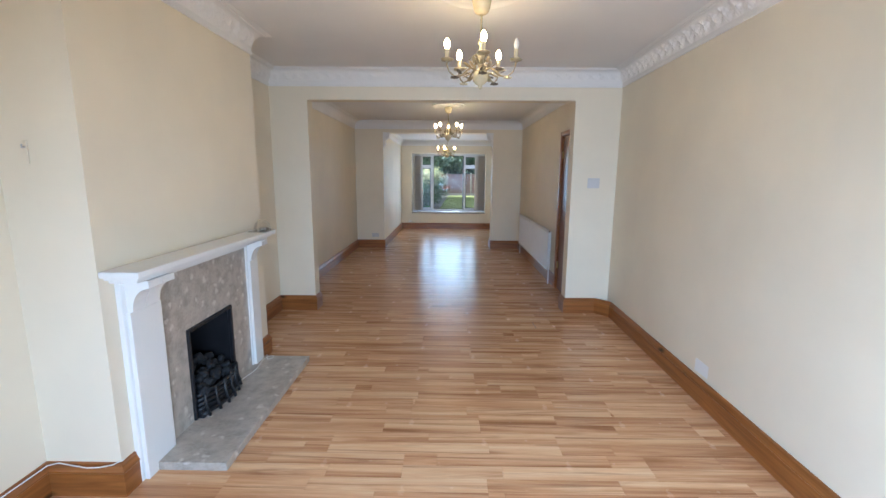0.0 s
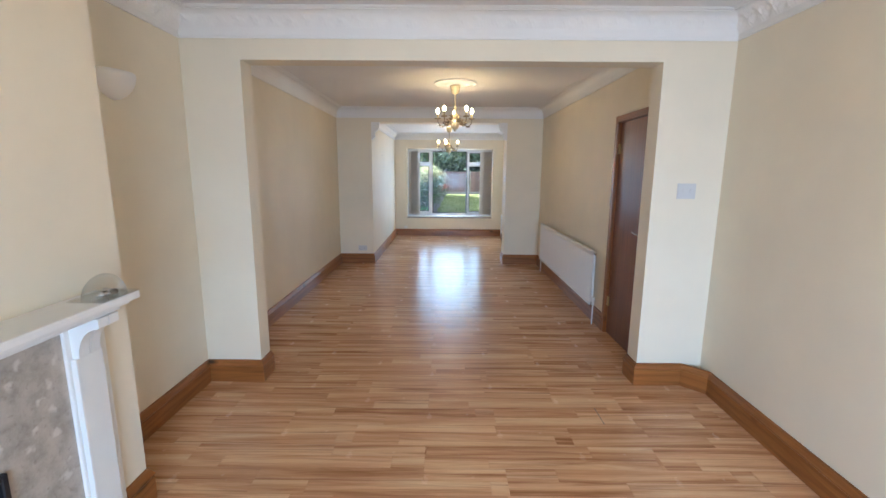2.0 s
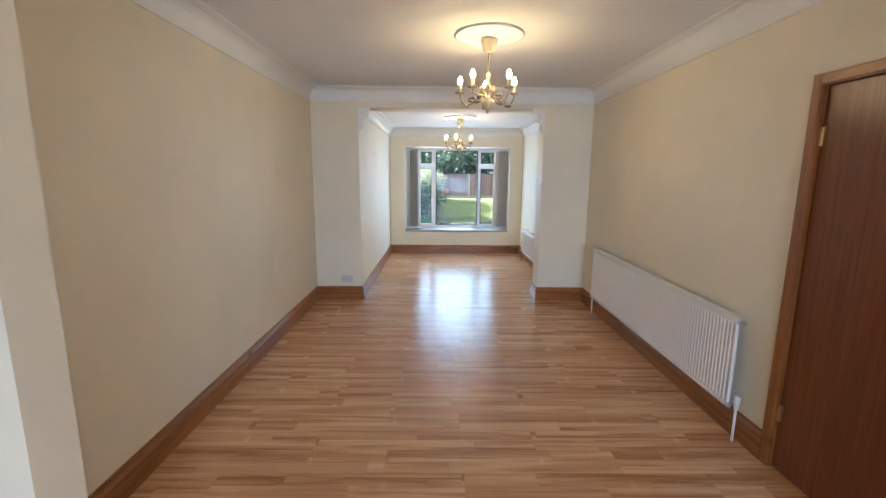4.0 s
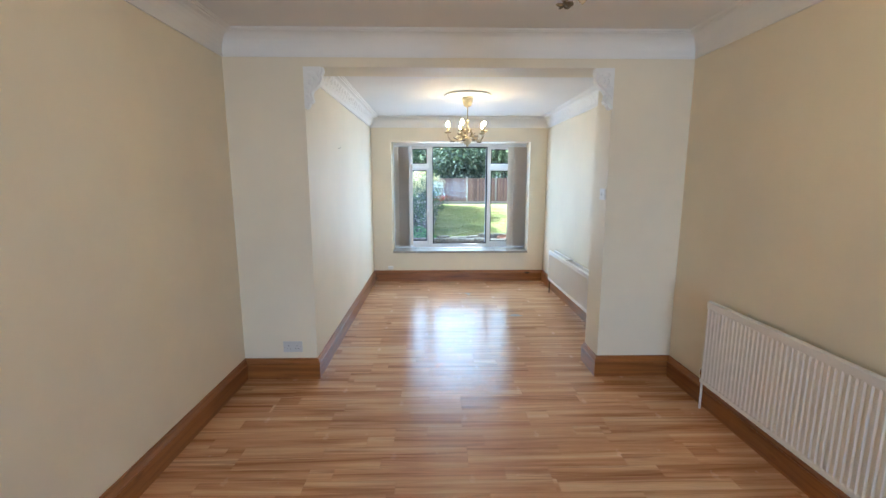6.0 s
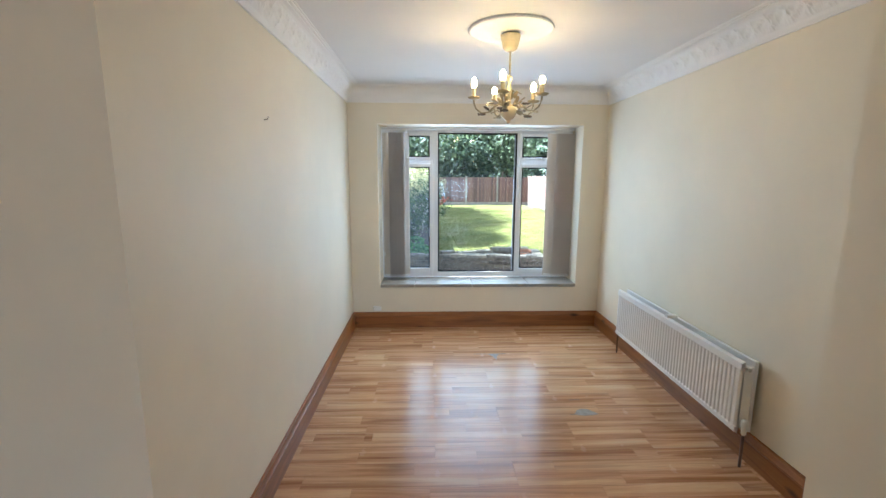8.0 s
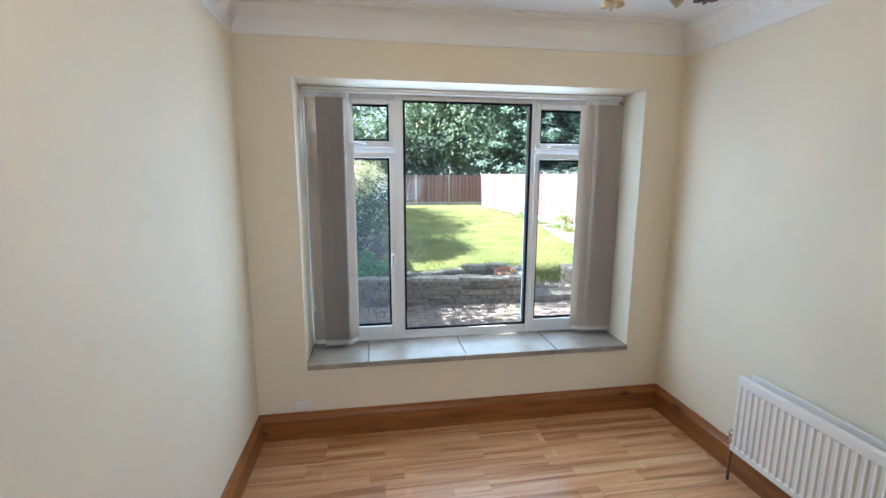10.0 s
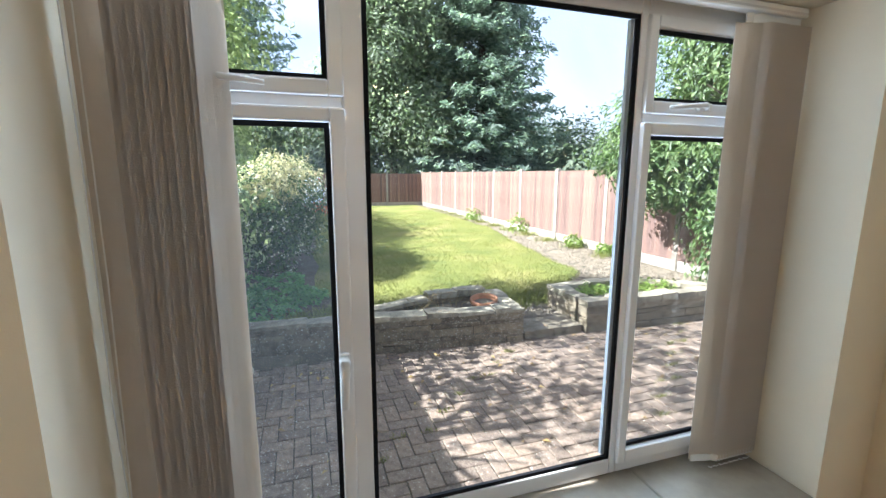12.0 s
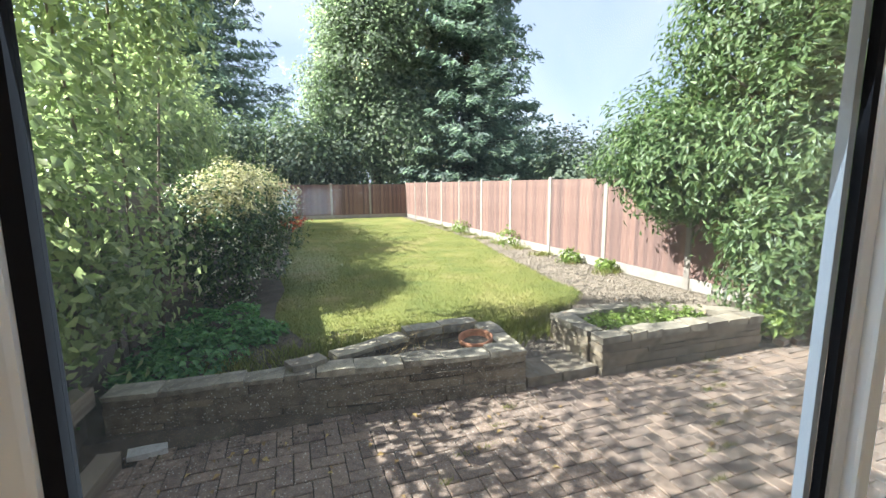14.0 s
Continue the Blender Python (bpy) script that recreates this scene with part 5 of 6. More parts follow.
def stone_run(owner, a, b, z0, courses, thick, rng, cope=True, lean=0.0, name="stone"):
    """Rough courses of walling stone from a to b, with pale coping stones."""
    a, b = Vector(a), Vector(b)
    d = b - a
    L = d.length
    ang = math.degrees(math.atan2(d.y, d.x))
    z = z0
    part("mortar_core", boxed(0.03, L - 0.03, -thick * 0.40, thick * 0.40, 0, sum(courses) - 0.045), JOINT, owner).matrix_basis = pose(a.x, a.y, z0, 0, 0, ang)
    for ci, h in enumerate(courses):
        top = cope and ci == len(courses) - 1
        x = 0.0
        while x < L - 0.02:
            w = min(rng.uniform(0.24, 0.75) if not top else rng.uniform(0.16, 0.38), L - x)
            if L - x - w < 0.1:
                w = L - x
            me = stone_mesh(w - 0.005, thick + (0.02 if top else 0.0) + rng.uniform(-0.014, 0.014), h - 0.004 + (rng.uniform(-0.018, 0.008) if top else 0.0), rng.random() * 50)
            me.materials.append(COPING if top else STONE)
            s = new(name, me)
            s.parent = owner
            p = a + d.normalized() * (x + w / 2)
            s.matrix_basis = pose(p.x, p.y, z + 0.002, rng.uniform(-1, 1), rng.uniform(-1.5, 1.5), ang + rng.uniform(-1.2, 1.2))
            x += w
        z += h


rng = random.Random(21)
pa = base("stone_planter", 0, 0, 0, "low grey stone garden wall with a planter, pale coping on top", "planter")
stone_run(pa, (-1.22, 14.55), (1.70, 14.30), ZP, (0.07, 0.05, 0.085, 0.045, 0.065, 0.045), 0.17, rng)
stone_run(pa, (1.63, 14.38), (1.64, 14.96), ZP, (0.085, 0.075, 0.075, 0.065, 0.065), 0.17, rng)
stone_run(pa, (0.86, 14.93), (1.56, 15.0), ZP + 0.02, (0.085, 0.075, 0.075, 0.065, 0.07), 0.14, rng)
stone_run(pa, (0.22, 14.66), (0.86, 14.93), ZP + 0.02, (0.085, 0.075, 0.075, 0.055, 0.055), 0.14, rng)
part("planter_soil", prism(bmesh.new(), [(0.35, 14.50), (1.60, 14.38), (1.60, 14.95), (0.88, 14.9)], 0.0, 0.145), EARTH, pa)
pb = base("stone_planter", 0, 0, 0, "three-sided grey stone planter with weeds, pale coping on top", "planter")
stone_run(pb, (2.44, 14.30), (4.36, 14.26), ZP, (0.07, 0.09, 0.05, 0.075, 0.075), 0.17, rng)
stone_run(pb, (2.50, 14.98), (2.50, 14.40), ZP, (0.085, 0.08, 0.075, 0.06, 0.06), 0.16, rng)
stone_run(pb, (3.50, 14.98), (2.58, 14.97), ZP, (0.085, 0.08, 0.075, 0.06, 0.06), 0.14, rng)
stone_run(pb, (4.30, 14.40), (3.54, 14.95), ZP, (0.085, 0.08, 0.075, 0.06, 0.06), 0.14, rng)
part("planter_soil", prism(bmesh.new(), [(2.55, 14.36), (4.2, 14.34), (3.5, 14.93), (2.55, 14.93)], 0.0, 0.165), EARTH, pb)
step = base("garden_step", 2.05, 14.43, ZP, "grey stone garden step between two planters", "step")
for i, (x0, x1) in enumerate(((-0.32, 0.02), (0.025, 0.37))):
    me = stone_mesh(x1 - x0, 0.36, 0.085, i * 7.0)
    me.materials.append(STONE)
    s = new("step_stone", me)
    s.parent = step
    s.matrix_basis = pose((x0 + x1) / 2, 0.0, 0.001, 0, 0, 1)
loose = base("loose_stone", -0.955, 14.30, ZP, "flat pale loose stone lying on the paving", "stone")
me = stone_mesh(0.21, 0.09, 0.035, 3)
me.materials.append(WHITE_STONE)
s = new("slab", me)
s.parent = loose
s.matrix_basis = pose(0, 0, 0.003, 0, 4, 12)
flat = base("loose_stone", 0.02, 14.50, 0.245, "flat round stone lying on the garden wall", "stone")
me = stone_mesh(0.26, 0.16, 0.035, 8)
me.materials.append(COPING)
s = new("slab", me)
s.parent = flat
s.matrix_basis = pose(0, 0, 0.002, 0, 0, 20)

# broken bricks and spare pavers lying at the planter's end
for i, (x, y, z, rx, rz, w, mt, label) in enumerate((
        (4.78, 14.42, ZP, 0, 35, 0.20, TERRACOTTA, "broken orange brick lying under the laurel"),
        (4.92, 14.50, ZP, 4, -20, 0.16, COPING, "pale broken stone lying under the laurel"),
        (4.70, 14.20, ZP, 14, 12, 0.19, PAVER, "spare grey-brown paver leaning by the planter"),
        (4.90, 14.18, ZP, 16, 8, 0.19, PAVER, "spare grey-brown paver leaning by the planter"),
        (4.86, 14.46, ZP + 0.068, 3, 60, 0.15, TERRACOTTA, "broken orange brick lying under the laurel"))):
    e = base("loose_brick", x, y, z + 0.004, label, "brick", "loose bricks")
    me = stone_mesh(w, 0.10, 0.062, 20 + i)
    me.materials.append(mt)
    b2 = new("brick", me)
    b2.parent = e
    b2.matrix_basis = pose(0, 0, 0.004, rx, 0, rz)

pot = base("terracotta_pot", 1.40, 14.56, 0.145, "round terracotta flowerpot bowl set in the planter", "pot")
part("pot_wall", lathe(bmesh.new(), [(0.08, 0.0), (0.115, 0.07), (0.125, 0.085), (0.145, 0.086), (0.147, 0.125), (0.13, 0.128), (0.122, 0.10), (0.10, 0.05), (0.02, 0.045)], 28), TERRACOTTA, pot, smooth=True)
part("pot_soil", lathe(bmesh.new(), [(0.1, 0.052), (0.113, 0.075), (0.02, 0.085)], 20), EARTH, pot)
pot.rotation_euler = (radians(6), radians(-5), 0)
rg = np.random.default_rng(2)
twigs = bmesh.new()
for i in range(26):
    x, y = rg.uniform(0.55, 1.5), rg.uniform(14.5, 14.85)
    h = rg.uniform(0.08, 0.25)
    tube(twigs, [(x, y, 0.14), (x + rg.normal(0, 0.05), y + rg.normal(0, 0.03), 0.14 + h * 0.6), (x + rg.normal(0, 0.12), y + rg.normal(0, 0.06), 0.14 + h)], 0.0025, 4)
tagged(mesh_object("dry_stems", twigs, painted("straw", (0.30, 0.22, 0.11), 0.9)), "dry straw-coloured plant stems in the planter", "plant", kind="stuff")
c = np.stack([rg.uniform(2.68, 3.9, 900), rg.uniform(14.42, 14.85, 900), 0.17 + np.abs(rg.normal(0, 0.045, 900))], 1)
c = c[c[:, 0] < 4.3 - (c[:, 1] - 14.35) * 1.3]
tagged(leaf_cloud("planter_weeds", c, np.tile((0, 0, 1.0), (len(c), 1)), 0.05, 0.03, LEAF_WEED, None, seed=3), "low green weeds filling the planter", "plant", kind="stuff")

# weathered timbers lying at the patio's edge
for (x, y, z), lift, turn, length in (((-1.24, 13.10, ZP - 0.008), 0.0, -6.5, 2.2), ((-1.43, 13.35, 0.162), 1.2, -5.0, 2.35)):
    e = base("timber_sleeper", x, y, z, "weathered grey timber sleeper lying at the patio edge", "sleeper", "sleepers", rz=turn)
    bm = boxed(-0.055, 0.055, -length / 2, length / 2, 0.0, 0.125)
    bmesh.ops.subdivide_edges(bm, edges=[q for q in bm.edges if abs(q.verts[0].co.y - q.verts[1].co.y) > 1], cuts=14)
    for v in bm.verts:
        k = noise.noise_vector(Vector((v.co.x * 20, v.co.y * 2.3 + x * 9, v.co.z * 20)))
        v.co.x += k.x * 0.012
        v.co.z += k.z * 0.012 if v.co.z > 0.05 else 0.0
    part("beam", bm, SLEEPER, e)
structure(mesh_object("raised_bed", prism(bmesh.new(), [(-1.62, YO), (-1.33, YO), (-1.33, 14.5), (-1.62, 14.5)], -0.16, 0.16), EARTH))


# fences
def board(w, h):
    b2 = bmesh.new()
    va = [b2.verts.new(p) for p in ((-w / 2, 0.0, 0), (w / 2, -0.010, 0), (w / 2, 0.012, 0), (-w / 2, 0.004, 0))]
    vb = [b2.verts.new((v.co.x, v.co.y, h)) for v in va]
    for i in range(4):
        b2.faces.new((va[i], va[(i + 1) % 4], vb[(i + 1) % 4], vb[i]))
    b2.faces.new(vb)
    bmesh.ops.recalc_face_normals(b2, faces=b2.faces)
    return b2


def close_board_fence(name, a, b, posts, top, label, group):
    """Concrete posts and gravel boards with overlapping upright boards between; its face looks to the left of a->b."""
    fe = base(name, a[0], a[1], ZL, label, "fence", group)
    a, b = Vector(a), Vector(b)
    L = (b - a).length
    ang = math.degrees(math.atan2(b.y - a.y, b.x - a.x))
    turn = pose(0, 0, 0, 0, 0, ang)
    p0 = part("post", boxed(-0.05, 0.05, -0.05, 0.05, -0.1, top - ZL + 0.05, 0.012), CONCRETE, fe, "pale concrete fence post")
    bd = part("fence_board", board(0.118, top - ZL - 0.17), FENCE, fe)
    gb = None
    xs = posts
    p0.matrix_basis = turn @ pose(xs[0], 0, 0)
    for x in xs[1:]:
        again(p0, turn @ pose(x, 0, 0))
    first = True
    for x0, x1 in zip(xs, xs[1:]):
        w = x1 - x0 - 0.10
        g = part("gravel_board", boxed(x0 + 0.05, x1 - 0.05, -0.02, 0.02, -0.05, 0.165, 0.004), CONCRETE, fe, "concrete gravel board")
        g.matrix_basis = turn
        n = int(w / 0.1)
        for i in range(n):
            m = turn @ pose(x0 + 0.05 + (i + 0.5) * w / n, 0.014, 0.168, 0, 0, random.uniform(-1, 1))
            if first:
                bd.matrix_basis = m
                first = False
            else:
                again(bd, m)
        for z in (0.5, 1.45):
            part("rail", boxed(x0 + 0.05, x1 - 0.05, -0.04, -0.002, z, z + 0.07), FENCE, fe).matrix_basis = turn
    return fe


close_board_fence("fence", (5.55, 14.25), (5.55, 32.4), [1.83 * k for k in range(10)] + [18.15], 1.64, "red-brown close-board fence on concrete posts, sunlit side", "garden fences")
close_board_fence("fence", (5.55, 32.4), (-1.7, 32.4), [1.83 * k for k in range(4)] + [7.25], 1.58, "red-brown close-board fence across the garden's end", "garden fences")
lf = base("slatted_fence", -1.66, 12.0, ZL, "weathered grey slatted fence behind the shrubs", "fence", "garden fences")
sl = part("slat", boxed(-0.012, 0.012, -0.0522, 0.0522, -0.05, 1.62, 0.003), GREY_FENCE, lf)
for i in range(110):
    if i:
        again(sl, pose(random.uniform(-0.005, 0.005), i * 0.105, 0, 0, random.uniform(-0.2, 0.2), 0))
for i in range(8):
    part("post", boxed(-0.11, -0.02, i * 1.6 - 0.045, i * 1.6 + 0.045, -0.1, 1.68, 0.006), GREY_FENCE, lf)
for z in (0.35, 1.3):
    part("rail", boxed(-0.06, -0.013, 0, 11.5, z, z + 0.07), GREY_FENCE, lf)


# ---- plants ----
def lobes(rg, blobs, n, shell=0.55, rough=0.25, lift=0.0):
    """Points in a union of uneven lobes (x, y, z, rx, ry, rz), thick near the outside; returns places and outward ways."""
    w = np.array([b[3] * b[4] + b[4] * b[5] + b[3] * b[5] for b in blobs])
    pick = rg.choice(len(blobs), n, p=w / w.sum())
    B = np.array(blobs)[pick]
    d = rg.normal(0, 1, (n, 3))
    d /= np.linalg.norm(d, axis=1, keepdims=True)
    k = np.array([noise.noise(Vector((q[0] * 2.4 + p, q[1] * 2.4, q[2] * 2.4))) for q, p in zip(d, pick * 7.7)])
    r = (shell + (1 - shell) * rg.random(n) ** 0.5) * (1 + rough * 2.0 * k)
    return B[:, :3] + d * B[:, 3:] * r[:, None], d


def trunk_and_limbs(owner, x, y, z0, h, r, limbs, spread, rg, mt=BARK):
    t = bmesh.new()
    pts = [(x + 0.06 * r * 8 * math.sin(i * 1.3), y + 0.05 * r * 8 * math.cos(i * 1.7), z0 + h * i / 6) for i in range(7)]
    tube(t, pts, [r * (1 - 0.12 * i) for i in range(7)], 10)
    part("trunk", t, mt, owner, smooth=True)
    for i in range(limbs):
        a = rg.uniform(0, 6.28)
        zz = z0 + h * rg.uniform(0.25, 0.95)
        l = spread * rg.uniform(0.5, 1.0)
        lb = bmesh.new()
        tube(lb, [(x, y, zz), (x + math.cos(a) * l * 0.5, y + math.sin(a) * l * 0.5, zz + l * 0.35), (x + math.cos(a) * l, y + math.sin(a) * l, zz + l * 0.5)], [r * 0.35, r * 0.2, r * 0.06], 6)
        part("limb", lb, mt, owner, smooth=True)


def clumped(rg, blobs, clumps, per, spread, shell=0.6, rough=0.25):
    """Leaves gathered at twig ends."""
    c, d = lobes(rg, blobs, clumps, shell, rough)
    cc = np.repeat(c, per, 0) + rg.normal(0, spread, (clumps * per, 3))
    dd = np.repeat(d, per, 0)
    dd = dd + np.array((0, 0, 0.5))
    return cc, dd


def keep(c, d, test):
    k = test(c)
    return c[k], d[k]


def laurel():
    rg = np.random.default_rng(31)
    t = base("laurel_tree", 5.0, 15.2, ZL, "large glossy green laurel overhanging the fence", "tree")
    blobs = [(5.05, 15.9, 2.0, 1.0, 0.95, 0.95), (5.35, 15.2, 3.3, 0.95, 1.0, 1.4), (5.3, 14.6, 1.9, 0.95, 0.9, 1.5), (5.0, 14.4, 0.85, 0.75, 0.7, 0.85), (4.75, 15.6, 1.75, 0.72, 0.7, 0.72), (5.75, 15.2, 4.9, 0.85, 0.9, 1.3), (5.9, 14.2, 3.3, 1.0, 1.0, 2.0)]
    trunk_and_limbs(t, 0.25, -0.4, -0.05, 3.2, 0.09, 9, 1.2, rg)
    c, d = clumped(rg, blobs, 5000, 10, 0.075, 0.62, 0.24)
    c -= np.array((5.0, 15.2, ZL))
    leaf_cloud("crown", c, d, 0.105, 0.033, LEAF_LAUREL, t, "glossy green leaves", 5, 0.2, 0.35, -1.1)
    inner, di = lobes(rg, [(b[0], b[1], b[2], b[3] * 0.75, b[4] * 0.75, b[5] * 0.78) for b in blobs], 7000, 0.3, 0.1)
    leaf_cloud("inner_crown", inner - np.array((5.0, 15.2, ZL)), di, 0.14, 0.08, LEAF_LAUREL, t, "inner leaves", 6)


def tall_shrub():
    rg = np.random.default_rng(41)
    t = base("tall_shrub", -1.35, 15.75, ZL, "tall leafy shrub with thin stems against the fence", "shrub")
    st = bmesh.new()
    for x, y, h, lx, ly in ((0.0, 0.0, 4.6, 0.10, -0.2), (-0.12, 0.1, 4.2, -0.15, 0.25), (0.10, 0.25, 3.8, 0.25, 0.2), (-0.05, -0.3, 3.6, -0.1, -0.5)):
        tube(st, [(x, y, -0.05), (x + lx * 0.3, y + ly * 0.3, h * 0.4), (x + lx * 0.7, y + ly * 0.7, h * 0.75), (x + lx, y + ly, h)], [0.015, 0.012, 0.009, 0.004], 7)
    part("stem", st, SLEEPER, t, smooth=True)
    blobs = [(-1.35, 15.7, 3.6, 0.75, 0.7, 1.2), (-1.5, 15.4, 2.3, 0.65, 0.7, 1.0), (-1.35, 15.4, 1.2, 0.45, 0.55, 0.7), (-1.15, 16.0, 2.9, 0.5, 0.6, 0.8), (-1.75, 14.9, 3.0, 0.7, 0.7, 1.6), (-1.6, 15.9, 4.6, 0.6, 0.7, 0.8), (-1.55, 14.6, 1.3, 0.35, 0.5, 0.7)]
    blobs += [(-1.42, 14.35, 1.5, 0.40, 0.55, 0.7), (-1.48, 13.6, 1.85, 0.36, 0.45, 0.42), (-1.42, 13.75, 1.1, 0.30, 0.5, 0.4), (-1.52, 13.1, 0.75, 0.16, 0.7, 0.45), (-1.42, 14.9, 0.65, 0.28, 0.55, 0.45), (-1.30, 15.5, 0.75, 0.3, 0.5, 0.45)]
    c, d = clumped(rg, blobs, 1150, 13, 0.10, 0.35, 0.4)
    leaf_cloud("crown", c - np.array((-1.35, 15.75, ZL)), d, 0.082, 0.044, LEAF_SHRUB, t, "light green pointed leaves", 7, 0.15, 0.45, 0.8)


def flowering_bush():
    rg = np.random.default_rng(51)
    t = base("flowering_bush", -0.75, 18.0, ZL, "dense dark bush with cream and red blossom", "bush")
    blobs = [(-0.78, 17.5, 0.75, 0.62, 0.75, 0.78), (-0.70, 18.1, 1.15, 0.62, 0.8, 0.68), (-0.45, 18.7, 1.0, 0.55, 0.8, 0.75), (-1.05, 17.2, 1.05, 0.5, 0.6, 0.6), (-0.55, 19.6, 1.1, 0.55, 0.8, 0.65)]
    o = np.array((-0.75, 18.0, ZL))
    trunk_and_limbs(t, 0, 0, -0.05, 0.9, 0.05, 7, 0.6, rg)
    c, d = clumped(rg, blobs, 1900, 8, 0.05, 0.6, 0.25)
    leaf_cloud("crown", c - o, d, 0.055, 0.03, LEAF_BUSH, t, "small dark green leaves", 8, 0.2, 0.4)
    c, d = clumped(rg, blobs, 700, 4, 0.02, 0.92, 0.25)
    leaf_cloud("blossom", c - o, d, 0.028, 0.024, PETAL_WHITE, t, "small white flowers", 9, 0.1, 0.3)
    top = [(-0.70, 18.05, 1.45, 0.52, 0.75, 0.40), (-0.5, 18.8, 1.4, 0.5, 0.7, 0.36), (-0.95, 17.4, 1.35, 0.40, 0.5, 0.30)]
    c, d = clumped(rg, top, 2300, 5, 0.03, 0.6, 0.3)
    leaf_cloud("blossom", c - o, d, 0.04, 0.03, PETAL_CREAM, t, "cream blossom heads on top", 10, 0.1, 0.3)
    c, d = clumped(rg, [(-0.02, 18.9, 0.95, 0.25, 0.4, 0.10), (-0.25, 18.8, 1.45, 0.2, 0.3, 0.15)], 60, 6, 0.03, 0.5, 0.2)
    leaf_cloud("red_blossom", c - o, d, 0.045, 0.035, PETAL_RED, t, "red flower heads", 11)
    sp = bmesh.new()
    for i in range(34):
        x, y = rg.uniform(-0.5, 0.45), rg.uniform(-0.6, 1.5)
        h = rg.uniform(1.75, 2.35)
        tube(sp, [(x, y, 1.2), (x + rg.normal(0, 0.04), y, (1.2 + h) / 2), (x + rg.normal(0, 0.09), y + rg.normal(0, 0.05), h)], [0.006, 0.005, 0.002], 5)
    part("shoot", sp, LEAF_SHRUB, t, "thin upright green shoots")


def ground_cover():
    rg = np.random.default_rng(61)
    c, d = lobes(rg, [(-0.95, 15.55, ZL, 0.45, 0.55, 0.24), (-0.75, 16.2, ZL, 0.55, 0.45, 0.30), (-1.15, 15.1, ZL + 0.05, 0.25, 0.35, 0.20), (-0.4, 16.1, ZL, 0.22, 0.3, 0.16), (-1.53, 13.4, 0.16, 0.12, 0.9, 0.14), (-1.50, 14.2, 0.16, 0.16, 0.4, 0.2)], 7500, 0.75, 0.25)
    k = c[:, 2] > ZL
    tagged(leaf_cloud("ground_cover", c[k], d[k] * 0.4 + np.array((0, 0, 1.0)), 0.055, 0.045, LEAF_GROUND, None, seed=12), "low bright green leafy ground cover by the wall", "plant", kind="stuff")


def broad_tree(name, x, y, h, blobs, clumps, per, leaf, mt, seed, label, rough=0.3, spread=0.3):
    rg = np.random.default_rng(seed)
    t = base(name, x, y, ZL, label, "tree")
    trunk_and_limbs(t, 0, 0, -0.1, h * 0.75, h * 0.022, 16, h * 0.25, rg)
    c, d = clumped(rg, blobs, clumps, per, spread, 0.5, rough)
    leaf_cloud("crown", c - np.array((x, y, ZL)), d, leaf, leaf * 0.6, mt, t, "dense leaves", seed + 1, 0.2, 0.4)
    return t


def conifer(x, y, h, r, seed, label, branches=520, per=70, low=0.06):
    """Whorls of drooping fronds, longer below, on an upright trunk."""
    rg = np.random.default_rng(seed)
    t = base("conifer_tree", x, y, ZL, label, "tree")
    tr = bmesh.new()
    tube(tr, [(0, 0, -0.1), (0.05, 0, h * 0.5), (0, 0, h)], [h * 0.022, h * 0.014, 0.02], 10)
    part("trunk", tr, BARK, t, smooth=True)
    u = low + (1 - low) * rg.random(branches) ** 1.15
    a = rg.uniform(0, 2 * np.pi, branches)
    L = r * (np.clip(1.08 - u, 0, 1) ** 0.62) * rg.uniform(0.62, 1.12, branches)
    s = rg.random((branches, per)) ** 0.6
    rad = s * L[:, None]
    zz = u[:, None] * h + rad * 0.18 - 0.10 * (rad ** 2) / max(r, 0.1) + rg.normal(0, 0.10, (branches, per))
    wob = rg.normal(0, 0.16, (branches, per)) * (1.15 - s) * L[:, None] * 0.9 + rg.normal(0, 0.05, (branches, per))
    px = np.cos(a)[:, None] * rad - np.sin(a)[:, None] * wob
    py = np.sin(a)[:, None] * rad + np.cos(a)[:, None] * wob
    c = np.stack([px, py, zz], 2).reshape(-1, 3)
    d = np.stack([np.cos(a)[:, None] * np.ones_like(s) * 0.5, np.sin(a)[:, None] * np.ones_like(s) * 0.5, np.ones_like(s)], 2).reshape(-1, 3)
    leaf_cloud("crown", c, d, 0.36, 0.10, LEAF_CONIFER_HAZY, t, "drooping fronds, distance haze in their colour", seed + 2, 0.3, 0.5)
    bl = bmesh.new()
    for i in range(0, branches, 9):
        tube(bl, [(0, 0, u[i] * h), (math.cos(a[i]) * L[i] * 0.5, math.sin(a[i]) * L[i] * 0.5, u[i] * h + 0.1 * L[i]), (math.cos(a[i]) * L[i] * 0.85, math.sin(a[i]) * L[i] * 0.85, u[i] * h + 0.06 * L[i])], [0.05, 0.03, 0.01], 5)
    part("limb", bl, BARK, t, smooth=True)
    return t


